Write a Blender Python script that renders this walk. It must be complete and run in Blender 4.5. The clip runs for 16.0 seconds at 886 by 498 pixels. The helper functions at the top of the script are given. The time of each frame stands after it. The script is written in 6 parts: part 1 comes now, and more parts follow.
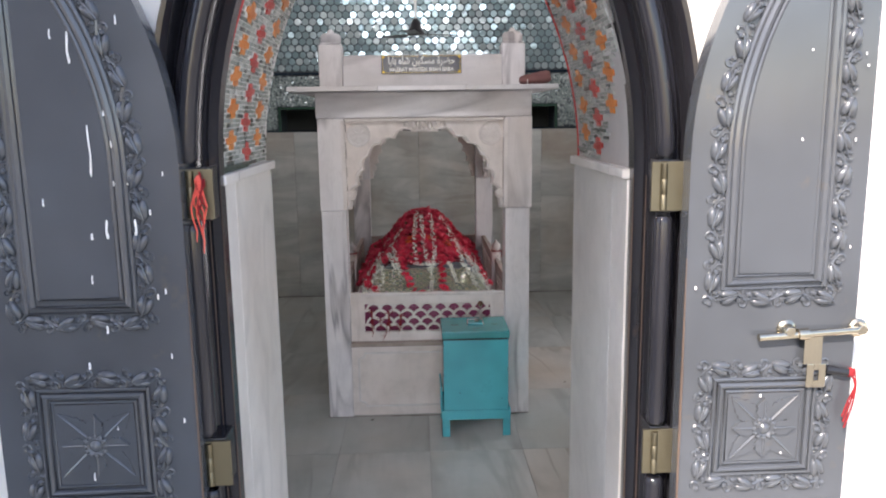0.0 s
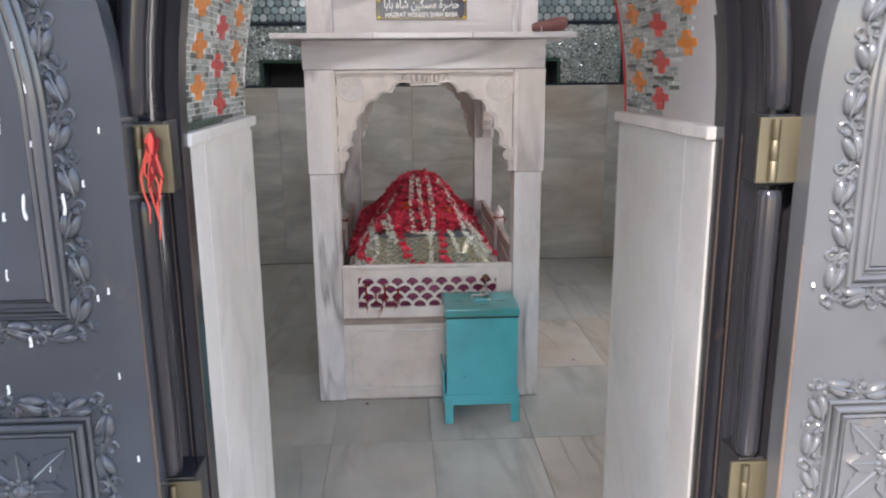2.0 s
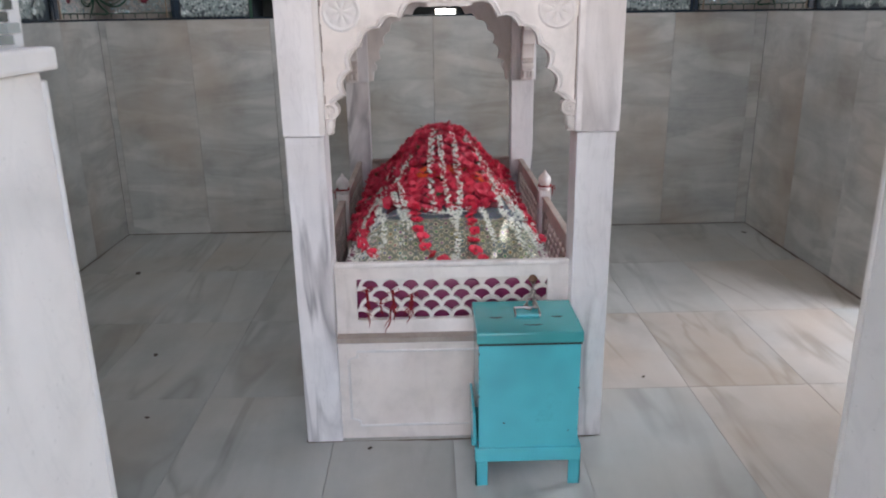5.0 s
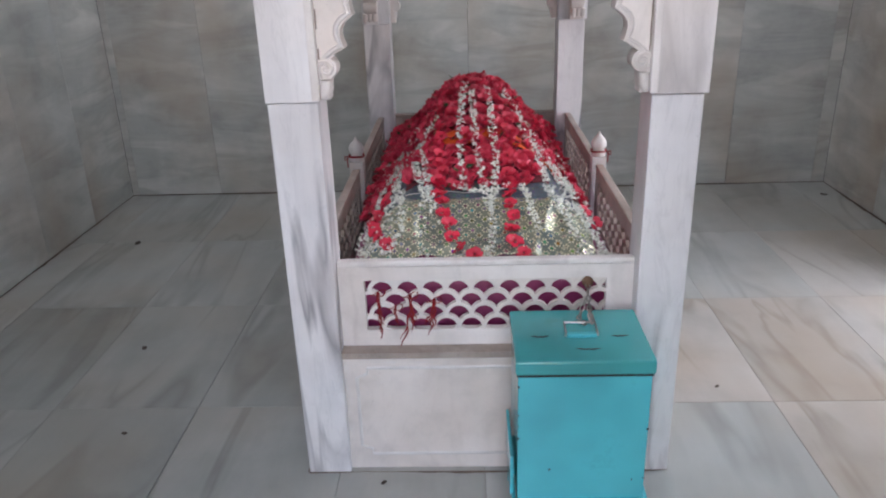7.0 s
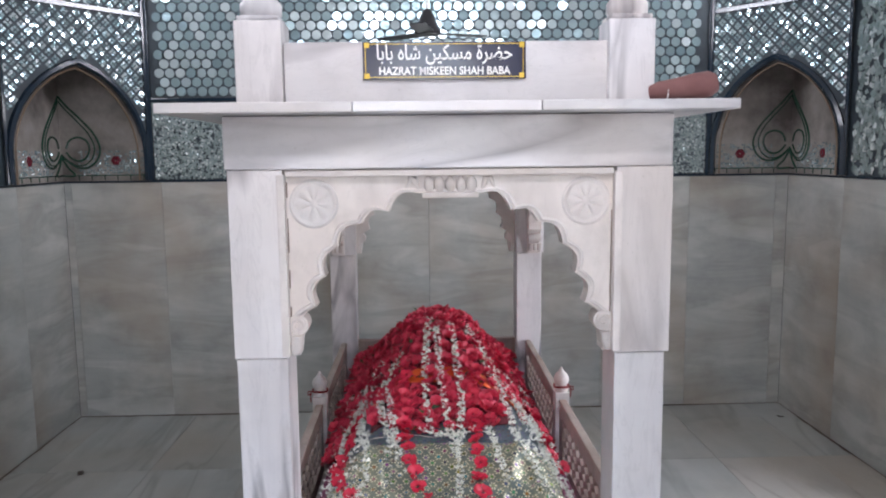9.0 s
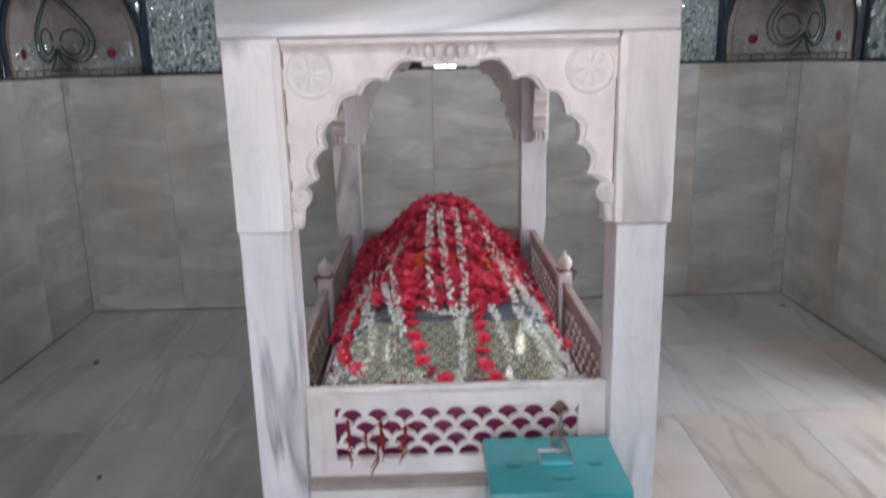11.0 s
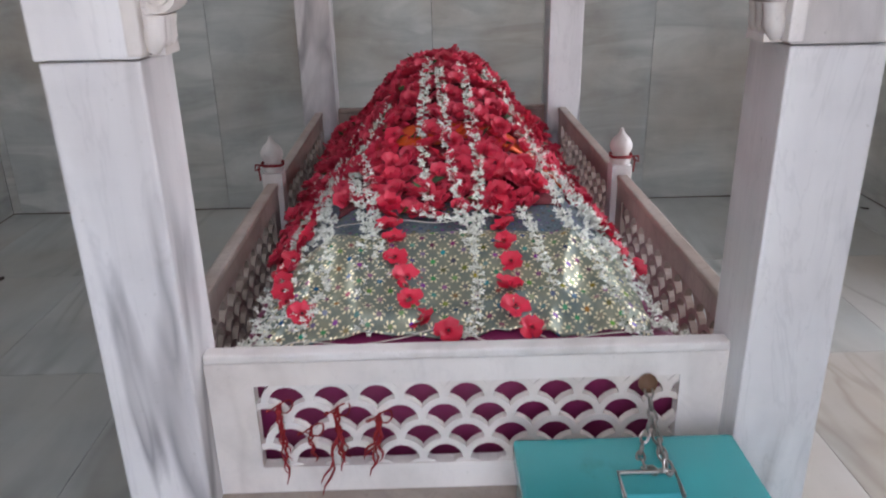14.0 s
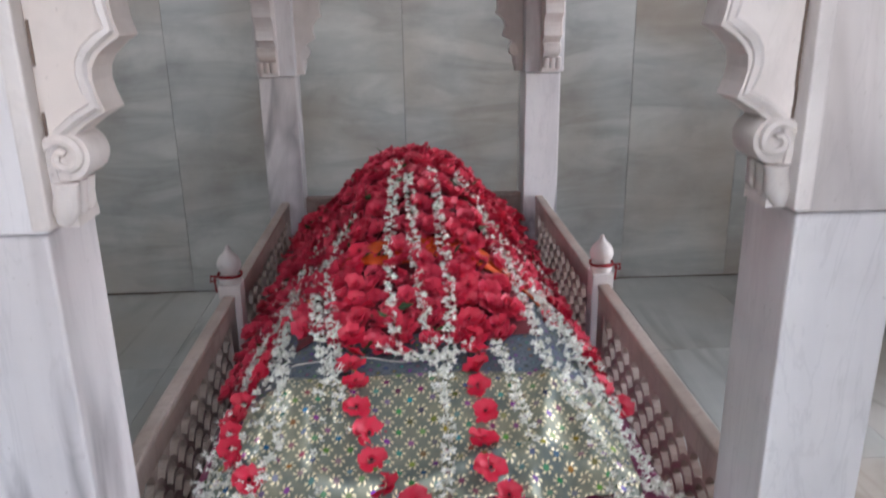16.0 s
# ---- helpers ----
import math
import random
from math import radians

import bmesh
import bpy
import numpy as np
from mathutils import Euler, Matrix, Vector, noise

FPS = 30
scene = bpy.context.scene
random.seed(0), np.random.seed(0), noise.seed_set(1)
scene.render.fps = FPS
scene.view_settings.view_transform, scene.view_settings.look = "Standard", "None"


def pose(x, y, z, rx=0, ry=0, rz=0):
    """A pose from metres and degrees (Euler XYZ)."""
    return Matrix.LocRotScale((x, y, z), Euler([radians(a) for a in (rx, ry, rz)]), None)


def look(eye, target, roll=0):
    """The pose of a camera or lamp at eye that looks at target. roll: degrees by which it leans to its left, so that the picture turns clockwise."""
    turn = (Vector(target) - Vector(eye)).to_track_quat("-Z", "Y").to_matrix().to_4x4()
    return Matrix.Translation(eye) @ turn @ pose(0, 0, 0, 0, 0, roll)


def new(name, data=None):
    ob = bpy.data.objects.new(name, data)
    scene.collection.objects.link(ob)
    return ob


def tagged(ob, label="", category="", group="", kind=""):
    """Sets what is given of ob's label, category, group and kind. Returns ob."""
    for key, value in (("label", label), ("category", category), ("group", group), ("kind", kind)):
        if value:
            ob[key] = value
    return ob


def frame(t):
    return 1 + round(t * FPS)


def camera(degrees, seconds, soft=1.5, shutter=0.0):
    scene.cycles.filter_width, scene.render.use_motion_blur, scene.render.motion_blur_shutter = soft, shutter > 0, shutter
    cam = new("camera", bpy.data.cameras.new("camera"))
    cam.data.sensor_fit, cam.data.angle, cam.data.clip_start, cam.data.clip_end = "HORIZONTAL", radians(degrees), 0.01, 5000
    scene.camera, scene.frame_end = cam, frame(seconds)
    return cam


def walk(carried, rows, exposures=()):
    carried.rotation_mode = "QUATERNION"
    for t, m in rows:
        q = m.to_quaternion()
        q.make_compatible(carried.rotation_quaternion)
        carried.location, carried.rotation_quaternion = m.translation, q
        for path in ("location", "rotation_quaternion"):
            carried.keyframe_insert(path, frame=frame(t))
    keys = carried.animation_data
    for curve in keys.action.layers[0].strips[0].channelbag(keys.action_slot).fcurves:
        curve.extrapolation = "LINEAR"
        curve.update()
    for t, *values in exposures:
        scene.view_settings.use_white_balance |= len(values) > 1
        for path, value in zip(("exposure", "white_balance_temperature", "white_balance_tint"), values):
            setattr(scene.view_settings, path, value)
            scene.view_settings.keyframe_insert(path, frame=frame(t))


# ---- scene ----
cam = camera(61.0, 16.0, 2.0, 0.4)
PATH = [
    (0, (-0.064, -0.193, 1.526), (0.0, 1.775, 1.178), -0.8),
    (0.5, (-0.058, -0.148, 1.517), (0.006, 1.814, 1.131), -0.6),
    (1, (-0.093, -0.032, 1.501), (-0.001, 1.92, 1.074), -0.5),
    (1.5, (-0.134, 0.071, 1.499), (-0.013, 2.013, 1.04), -0.9),
    (2, (-0.129, 0.175, 1.497), (-0.027, 2.12, 1.046), -0.5),
    (2.5, (-0.083, 0.318, 1.493), (-0.02, 2.266, 1.044), -0.1),
    (3, (-0.063, 0.451, 1.49), (-0.05, 2.387, 0.988), -0.5),
    (3.2, (-0.094, 0.534, 1.485), (-0.062, 2.47, 0.983), -0.0),
    (5.5, (-0.099, 1.291, 1.432), (-0.052, 3.169, 0.746), -1.4),
    (6, (-0.134, 1.397, 1.426), (-0.059, 3.246, 0.668), -1.4),
    (6.5, (-0.117, 1.563, 1.408), (-0.118, 3.422, 0.67), -1.8),
    (7, (-0.067, 1.728, 1.413), (-0.135, 3.58, 0.662), -1.8),
    (7.5, (-0.082, 1.784, 1.453), (-0.073, 3.692, 0.856), -1.0),
    (8, (-0.098, 1.774, 1.508), (-0.079, 3.728, 1.078), -1.4),
    (8.5, (-0.106, 1.749, 1.544), (-0.064, 3.725, 1.239), -1.0),
    (8.6, (-0.112, 1.751, 1.548), (-0.061, 3.73, 1.266), -0.8),
    (8.7, (-0.102, 1.739, 1.555), (-0.046, 3.723, 1.307), -0.6),
    (10.8, (-0.084, 1.755, 1.479), (-0.017, 3.717, 1.1), -1.0),
    (11, (-0.083, 1.738, 1.468), (-0.050, 3.677, 0.978), -1.3),
    (11.5, (-0.066, 1.859, 1.382), (-0.006, 3.771, 0.795), -0.0),
    (12, (-0.096, 1.996, 1.344), (-0.047, 3.867, 0.64), -0.7),
    (12.5, (-0.09, 2.145, 1.318), (-0.051, 3.977, 0.516), -0.6),
    (13, (-0.054, 2.259, 1.286), (-0.066, 4.092, 0.487), -0.6),
    (13.5, (-0.081, 2.405, 1.218), (-0.068, 4.302, 0.584), -1.6),
    (14, (-0.073, 2.571, 1.188), (-0.046, 4.43, 0.452), -1.2),
    (14.5, (-0.044, 2.691, 1.188), (-0.078, 4.555, 0.463), -1.1),
    (15, (-0.048, 2.74, 1.207), (-0.026, 4.615, 0.511), -2.0),
    (15.3, (-0.04, 2.758, 1.191), (0.003, 4.636, 0.506), -1.4),
    (15.5, (-0.044, 2.755, 1.215), (0.003, 4.629, 0.519), -1.3),
    (16, (-0.048, 2.742, 1.289), (0.041, 4.644, 0.678), -0.9),
]
walk(cam, [(t, look(eye, target, roll)) for t, eye, target, roll in PATH], [(0.0, 1.00, 7050, 16), (1.0, 1.12, 7100, 16), (2.5, 1.31, 7200, 16), (3.2, 1.34, 7050, 16), (5.5, 1.66, 6700, 16), (8.7, 1.70, 6550, 16), (12.0, 1.67, 6650, 16), (16.0, 1.68, 6600, 16)])

# ---- world, sun and sky ----
world = bpy.data.worlds.new("daylight")
scene.world = world
world.use_nodes = True
sky = world.node_tree.nodes.new("ShaderNodeTexSky")
sky.sky_type, sky.sun_disc = "NISHITA", False
sky.sun_elevation, sky.sun_rotation = radians(48), radians(208)
world.node_tree.links.new(sky.outputs[0], world.node_tree.nodes["Background"].inputs[0])
world.node_tree.nodes["Background"].inputs[1].default_value = 0.24
sun = new("sun", bpy.data.lights.new("sun", "SUN"))
sun.data.energy, sun.data.angle, sun.data.color = 5.0, radians(2.5), (1.0, 0.95, 0.88)
sun.matrix_world = look((-4.2, -7.3, 7.4), (0, 0, 0))


def sky_lamp(name, eye, target, width, height, watts, colour=(0.90, 0.93, 1.0)):
    lamp = new(name, bpy.data.lights.new(name, "AREA"))
    lamp.data.shape, lamp.data.size, lamp.data.size_y = "RECTANGLE", width, height
    lamp.data.energy, lamp.data.color = watts, colour
    lamp.matrix_world = look(eye, target)
    return lamp


sky_lamp("side_door_daylight", (2.62, 4.11, 1.15), (0, 4.11, 0.9), 0.85, 2.0, 17.5)
# added lamp in an unseen slot above the door, to light the canopy front
sky_lamp("clerestory_daylight", (-0.05, 1.62, 3.05), (-0.05, 5.2, 0.8), 1.5, 0.5, 12.5)
sky_lamp("doorway_daylight", (-0.046, 1.965, 1.45), (-0.046, 5.2, 1.35), 0.8, 1.3, 2.3)
# added lamps in unseen high openings, to brighten the chamber
sky_lamp("east_window_daylight", (2.45, 5.0, 3.0), (0.2, 5.5, 0.6), 1.1, 0.5, 24)
sky_lamp("west_window_daylight", (-2.52, 5.0, 3.0), (-0.3, 5.5, 0.6), 1.1, 0.5, 16.5)

# ---- materials ----


def mat(name, colour=(0.8, 0.8, 0.8), rough=0.5, metal=0.0, build=None, **extra):
    m = bpy.data.materials.new(name)
    m.use_nodes = True
    nt = m.node_tree
    b = nt.nodes["Principled BSDF"]
    b.inputs["Base Color"].default_value = (*colour, 1)
    b.inputs["Roughness"].default_value, b.inputs["Metallic"].default_value = rough, metal
    for key, value in extra.items():
        b.inputs[key.replace("_", " ")].default_value = value
    if build:
        build(nt, b)
    return m


def node(nt, kind, **inputs):
    n = nt.nodes.new(kind)
    for key, value in inputs.items():
        n.inputs[key.replace("_", " ")].default_value = value
    return n


def spot(nt, scale=(1, 1, 1), per_object=False):
    """World position, scaled, with a shift of its own for each object if asked."""
    geo = nt.nodes.new("ShaderNodeNewGeometry")
    out = geo.outputs["Position"]
    if per_object:
        info = nt.nodes.new("ShaderNodeObjectInfo")
        k = node(nt, "ShaderNodeMath")
        k.operation, k.inputs[1].default_value = "MULTIPLY", 37.0
        nt.links.new(info.outputs["Random"], k.inputs[0])
        add = nt.nodes.new("ShaderNodeVectorMath")
        nt.links.new(out, add.inputs[0])
        nt.links.new(k.outputs[0], add.inputs[1])
        out = add.outputs[0]
    mul = nt.nodes.new("ShaderNodeVectorMath")
    mul.operation = "MULTIPLY"
    mul.inputs[1].default_value = scale
    nt.links.new(out, mul.inputs[0])
    return mul.outputs[0]


def noise_tex(nt, where, scale, detail=4, rough=0.6, distort=0.0):
    n = node(nt, "ShaderNodeTexNoise", Scale=scale, Detail=detail, Roughness=rough, Distortion=distort)
    nt.links.new(where, n.inputs["Vector"])
    return n.outputs["Fac"]


def ramp(nt, fac, stops):
    r = nt.nodes.new("ShaderNodeValToRGB")
    e = r.color_ramp.elements
    while len(e) < len(stops):
        e.new(0.5)
    for el, (p, c) in zip(e, stops):
        el.position = p
        el.color = (*c, 1) if len(c) == 3 else c
    nt.links.new(fac, r.inputs[0])
    return r.outputs[0]


def mix(nt, fac, a, b, kind="MIX"):
    m = nt.nodes.new("ShaderNodeMix")
    m.data_type, m.blend_type = "RGBA", kind
    for value, socket in ((fac, m.inputs["Factor"]), (a, m.inputs[6]), (b, m.inputs[7])):
        if isinstance(value, (int, float)):
            socket.default_value = value
        elif isinstance(value, tuple):
            socket.default_value = (*value, 1)
        else:
            nt.links.new(value, socket)
    return m.outputs[2]


def bump(nt, b, height, strength=0.2, distance=0.01):
    n = node(nt, "ShaderNodeBump", Strength=strength, Distance=distance)
    nt.links.new(height, n.inputs["Height"])
    nt.links.new(n.outputs[0], b.inputs["Normal"])


def link(nt, out, b, name):
    nt.links.new(out, b.inputs[name])


def marble(name, pale, dull, vein, stretch=(1, 1, 0.25), rough=(0.22, 0.42), warm=(0.62, 0.55, 0.45), dirt=0.35, veins=0.75, mottle=0.14, specks=0.3, hairs=0.3, grain=8.0, broad=3.0, soft=1.0):
    """Polished marble: cloudy ground, broad and fine drawn-out veins, brown stains, mottling, pits and a worn polish."""
    def build(nt, b):
        p = spot(nt, stretch, True)
        q = spot(nt, (1, 1, 1), True)
        cloud = ramp(nt, noise_tex(nt, p, 2.2, 5, 0.6, 0.6), [(0.3, dull), (0.7, pale)])
        line = ramp(nt, noise_tex(nt, p, broad, 3.0, 0.45, 0.9), [(0.49 - 0.07 * soft, (0, 0, 0)), (0.49, (veins, veins, veins)), (0.49 + 0.05 * soft, (0, 0, 0))])
        patch = ramp(nt, noise_tex(nt, q, 1.7, 3, 0.5), [(0.36, (0, 0, 0)), (0.58, (1, 1, 1))])
        col = mix(nt, mix(nt, 1.0, line, patch, "MULTIPLY"), cloud, vein)
        if hairs:
            hair = ramp(nt, noise_tex(nt, p, 8.0, 5, 0.6, 1.4), [(0.475, (0, 0, 0)), (0.498, (hairs,) * 3), (0.52, (0, 0, 0))])
            col = mix(nt, hair, col, vein)
        stain = ramp(nt, noise_tex(nt, q, 1.6, 3, 0.5), [(0.44, (0, 0, 0)), (0.72, (dirt, dirt, dirt))])
        col = mix(nt, stain, col, warm)
        if mottle:
            cloudy = ramp(nt, noise_tex(nt, q, grain, 5, 0.6), [(0.28, (1 - mottle * 1.6,) * 3), (0.5, (1, 1, 1)), (0.75, (1 + mottle * 0.7,) * 3)])
            col = mix(nt, 1.0, col, cloudy, "MULTIPLY")
        if specks:
            pits = ramp(nt, noise_tex(nt, q, 130, 2, 0.5), [(0.70, (0, 0, 0)), (0.76, (specks,) * 3)])
            col = mix(nt, pits, col, tuple(c * 0.35 for c in warm))
        info = nt.nodes.new("ShaderNodeObjectInfo")
        col = mix(nt, 1.0, col, ramp(nt, info.outputs["Random"], [(0, (0.86, 0.87, 0.87)), (0.5, (0.97, 0.95, 0.93)), (1, (1.0, 1.0, 1.0))]), "MULTIPLY")
        link(nt, col, b, "Base Color")
        r = ramp(nt, noise_tex(nt, q, 9, 4), [(0.3, (rough[0],) * 3), (0.7, (rough[1],) * 3)])
        link(nt, r, b, "Roughness")
        bump(nt, b, noise_tex(nt, q, 60, 3), 0.05, 0.002)
    return mat(name, pale, build=build)


CANOPY_STONE = ((0.83, 0.815, 0.825), (0.65, 0.635, 0.655), (0.17, 0.165, 0.19))
M_MARBLE = marble("canopy_marble", *CANOPY_STONE, (2.2, 2.2, 0.34), (0.3, 0.5), (0.55, 0.45, 0.38), 0.38, 0.8, 0.06, 0.25, 0.12, 8.0, 3.0, 1.2)
M_MARBLE_LONG = marble("canopy_beam_marble", *CANOPY_STONE, (0.55, 1.6, 1.9), (0.3, 0.5), (0.55, 0.45, 0.38), 0.38, 0.6, 0.08, 0.25, 0.08, 6.0, 1.8, 1.5)
M_CARVED = marble("carved_marble", (0.80, 0.76, 0.74), (0.67, 0.63, 0.61), (0.40, 0.36, 0.35), (1.4, 1.4, 0.6), (0.4, 0.6), (0.58, 0.46, 0.38), 0.42, 0.3, 0.10, 0.3, 0.1)
M_WALL = marble("dado_marble", (0.54, 0.55, 0.52), (0.34, 0.355, 0.345), (0.20, 0.205, 0.19), (0.7, 0.7, 3.2), (0.3, 0.5), (0.33, 0.265, 0.205), 0.75, 0.32, 0.13, 0.2, 0.05, 4.0, 2.2, 1.5)
M_FLOOR = marble("floor_marble", (0.47, 0.485, 0.465), (0.35, 0.37, 0.355), (0.17, 0.17, 0.155), (1.7, 0.36, 1), (0.30, 0.38), (0.40, 0.34, 0.27), 0.5, 0.5, 0.10, 0.15, 0.0, 2.5, 1.7, 0.8)
M_FLOOR_WARM = marble("warm_floor_marble", (0.49, 0.465, 0.425), (0.40, 0.385, 0.35), (0.20, 0.165, 0.125), (1.9, 0.36, 1), (0.30, 0.38), (0.40, 0.30, 0.21), 0.55, 0.55, 0.10, 0.15, 0.0, 2.5, 1.9, 0.7)
M_JAMB = marble("jamb_marble", (0.88, 0.86, 0.83), (0.78, 0.76, 0.73), (0.42, 0.42, 0.41), (0.8, 0.8, 0.5), (0.35, 0.55), (0.5, 0.42, 0.33), 0.35, 0.3, 0.06, 0.25, 0.1)


def plaster_build(pale, dull):
    def build(nt, b):
        p = spot(nt)
        link(nt, ramp(nt, noise_tex(nt, p, 3, 6, 0.65), [(0.3, dull), (0.65, pale)]), b, "Base Color")
        bump(nt, b, noise_tex(nt, p, 45, 5), 0.25, 0.004)
    return build


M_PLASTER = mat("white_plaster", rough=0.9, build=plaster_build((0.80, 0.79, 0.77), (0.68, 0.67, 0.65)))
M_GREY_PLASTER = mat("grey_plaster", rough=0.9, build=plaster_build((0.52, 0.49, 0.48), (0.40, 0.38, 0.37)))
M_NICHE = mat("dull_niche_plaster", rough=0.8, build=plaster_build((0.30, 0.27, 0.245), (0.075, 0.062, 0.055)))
M_JOINT = mat("floor_joint_cement", rough=0.9, build=plaster_build((0.30, 0.295, 0.275), (0.19, 0.18, 0.165)))
M_GROUT = mat("grout", rough=0.95, build=plaster_build((0.30, 0.28, 0.25), (0.20, 0.185, 0.165)))
M_BACKING = mat("dark_mosaic_bed", rough=0.6, build=plaster_build((0.035, 0.05, 0.06), (0.015, 0.022, 0.03)))
M_BORDER = mat("dark_blue_glass_border", (0.012, 0.022, 0.035), 0.15)
M_DIRT = mat("brown_joint_dirt", rough=0.95, build=plaster_build((0.20, 0.145, 0.115), (0.10, 0.07, 0.055)))
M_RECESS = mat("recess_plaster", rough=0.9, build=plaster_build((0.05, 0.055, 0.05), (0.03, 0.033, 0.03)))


def island_build(stops, rough=0.05, spread=0.1):
    def build(nt, b):
        geo = nt.nodes.new("ShaderNodeNewGeometry")
        info = nt.nodes.new("ShaderNodeObjectInfo")
        add = node(nt, "ShaderNodeMath")
        add.operation = "ADD"
        nt.links.new(geo.outputs["Random Per Island"], add.inputs[0])
        nt.links.new(info.outputs["Random"], add.inputs[1])
        fr = node(nt, "ShaderNodeMath")
        fr.operation = "FRACT"
        nt.links.new(add.outputs[0], fr.inputs[0])
        link(nt, ramp(nt, fr.outputs[0], stops), b, "Base Color")
        r = ramp(nt, noise_tex(nt, spot(nt), 60, 3), [(0.3, (rough,) * 3), (0.8, (rough + spread,) * 3)])
        link(nt, r, b, "Roughness")
    return build


M_MIRROR = mat("mirror_piece", metal=0.62, build=island_build([(0, (0.28, 0.39, 0.42)), (0.5, (0.38, 0.50, 0.52)), (1, (0.66, 0.75, 0.76))], 0.13, 0.12))
M_MIRROR_GREEN = mat("aged_mirror_piece", metal=0.4, build=island_build([(0, (0.25, 0.31, 0.305)), (0.8, (0.36, 0.42, 0.41)), (1, (0.72, 0.77, 0.75))], 0.12, 0.12))
M_TESSERA = mat("mosaic_tessera", build=island_build([(0, (0.05, 0.06, 0.055)), (0.14, (0.10, 0.115, 0.10)), (0.2, (0.27, 0.30, 0.28)), (0.7, (0.38, 0.41, 0.38)), (0.9, (0.50, 0.52, 0.49)), (1, (0.66, 0.68, 0.66))], 0.10, 0.12))
M_ORANGE = mat("orange_tessera", rough=0.3, build=island_build([(0, (0.62, 0.17, 0.02)), (1, (0.75, 0.25, 0.04))], 0.3, 0.2))
M_RED_TILE = mat("red_tessera", rough=0.3, build=island_build([(0, (0.45, 0.025, 0.02)), (1, (0.58, 0.06, 0.05))], 0.3, 0.2))
M_RAIL = marble("stained_rail_marble", (0.50, 0.43, 0.38), (0.35, 0.29, 0.25), (0.2, 0.16, 0.14), (1.4, 1.4, 0.4), (0.4, 0.6), (0.30, 0.20, 0.16), 0.6, 0.3)
M_GREEN_LINE = mat("green_glass_strip", (0.022, 0.06, 0.04), 0.25)
M_DARK_RED = mat("dark_red_glass", (0.12, 0.012, 0.022), 0.2)
M_RED_LINE = mat("red_paint_strip", (0.5, 0.04, 0.04), 0.5)


def paint_build(base, worn, scale=8, gloss=(0.13, 0.255)):
    def build(nt, b):
        p = spot(nt)
        wear = ramp(nt, noise_tex(nt, p, scale, 7, 0.7), [(0.62, (0, 0, 0)), (0.8, (1, 1, 1))])
        tone = ramp(nt, noise_tex(nt, p, 2.5, 3), [(0.3, tuple(c * 0.8 for c in base)), (0.7, tuple(c * 1.2 for c in base))])
        link(nt, mix(nt, wear, tone, worn), b, "Base Color")
        link(nt, ramp(nt, noise_tex(nt, p, 14, 4), [(0.3, (gloss[0],) * 3), (0.75, (gloss[1],) * 3)]), b, "Roughness")
        bump(nt, b, noise_tex(nt, p, 30, 4), 0.06, 0.003)
    return build


M_DOOR = mat("dark_gloss_door_paint", build=paint_build((0.070, 0.077, 0.088), (0.11, 0.095, 0.08)), Coat_Weight=0.5, Coat_Roughness=0.12)
M_FRAME = mat("dark_gloss_frame_paint", build=paint_build((0.020, 0.020, 0.025), (0.08, 0.05, 0.035), 8, (0.10, 0.2)))
M_WORN = mat("bare_worn_wood", rough=0.6, build=paint_build((0.12, 0.08, 0.06), (0.04, 0.03, 0.025), 30, (0.5, 0.7)))
M_BRASS = mat("dull_brass", metal=1.0, build=paint_build((0.20, 0.175, 0.12), (0.12, 0.10, 0.065), 18, (0.45, 0.62)))
M_STEEL = mat("brushed_pale_brass", metal=1.0, build=paint_build((0.55, 0.49, 0.38), (0.4, 0.34, 0.25), 18))
M_CHAIN = mat("steel_chain", (0.35, 0.33, 0.31), 0.35, 1.0)
M_TEAL = mat("teal_enamel", build=paint_build((0.052, 0.385, 0.44), (0.04, 0.29, 0.32), 5), Coat_Weight=0.3)
# the body's teal, darkened to carry the shade on the lid
M_TEAL_LID = mat("shaded_teal_enamel", build=paint_build((0.036, 0.265, 0.275), (0.03, 0.16, 0.155), 4, (0.14, 0.25)))
M_SLOT = mat("dark_slot", (0.01, 0.012, 0.012), 0.8)
M_THREAD = mat("red_thread", (0.24, 0.010, 0.014), 0.85)
M_RUST = mat("rusty_iron", metal=0.2, build=paint_build((0.10, 0.05, 0.028), (0.20, 0.11, 0.06), 60, (0.55, 0.8)))
M_THREAD_PINK = mat("coral_thread", (0.75, 0.10, 0.07), 0.8)
M_FAN = mat("black_fan_enamel", (0.012, 0.012, 0.014), 0.35)
M_WHITE_PAINT = mat("white_paint", (0.85, 0.85, 0.83), 0.5)
M_SIGN = mat("navy_sign_enamel", (0.012, 0.016, 0.05), 0.12)
M_SIGN_WHITE = mat("white_lettering", (0.85, 0.85, 0.85), 0.4)
M_SIGN_GOLD = mat("gold_sign_border", (0.62, 0.42, 0.06), 0.35, 0.4)
M_MAROON = mat("maroon_cloth", rough=0.85, build=plaster_build((0.27, 0.13, 0.125), (0.14, 0.06, 0.058)))
M_SLIT_GLOW = mat("glowing_slit", (0, 0, 0), 1, Emission_Color=(0.95, 0.98, 1, 1), Emission_Strength=9.0)

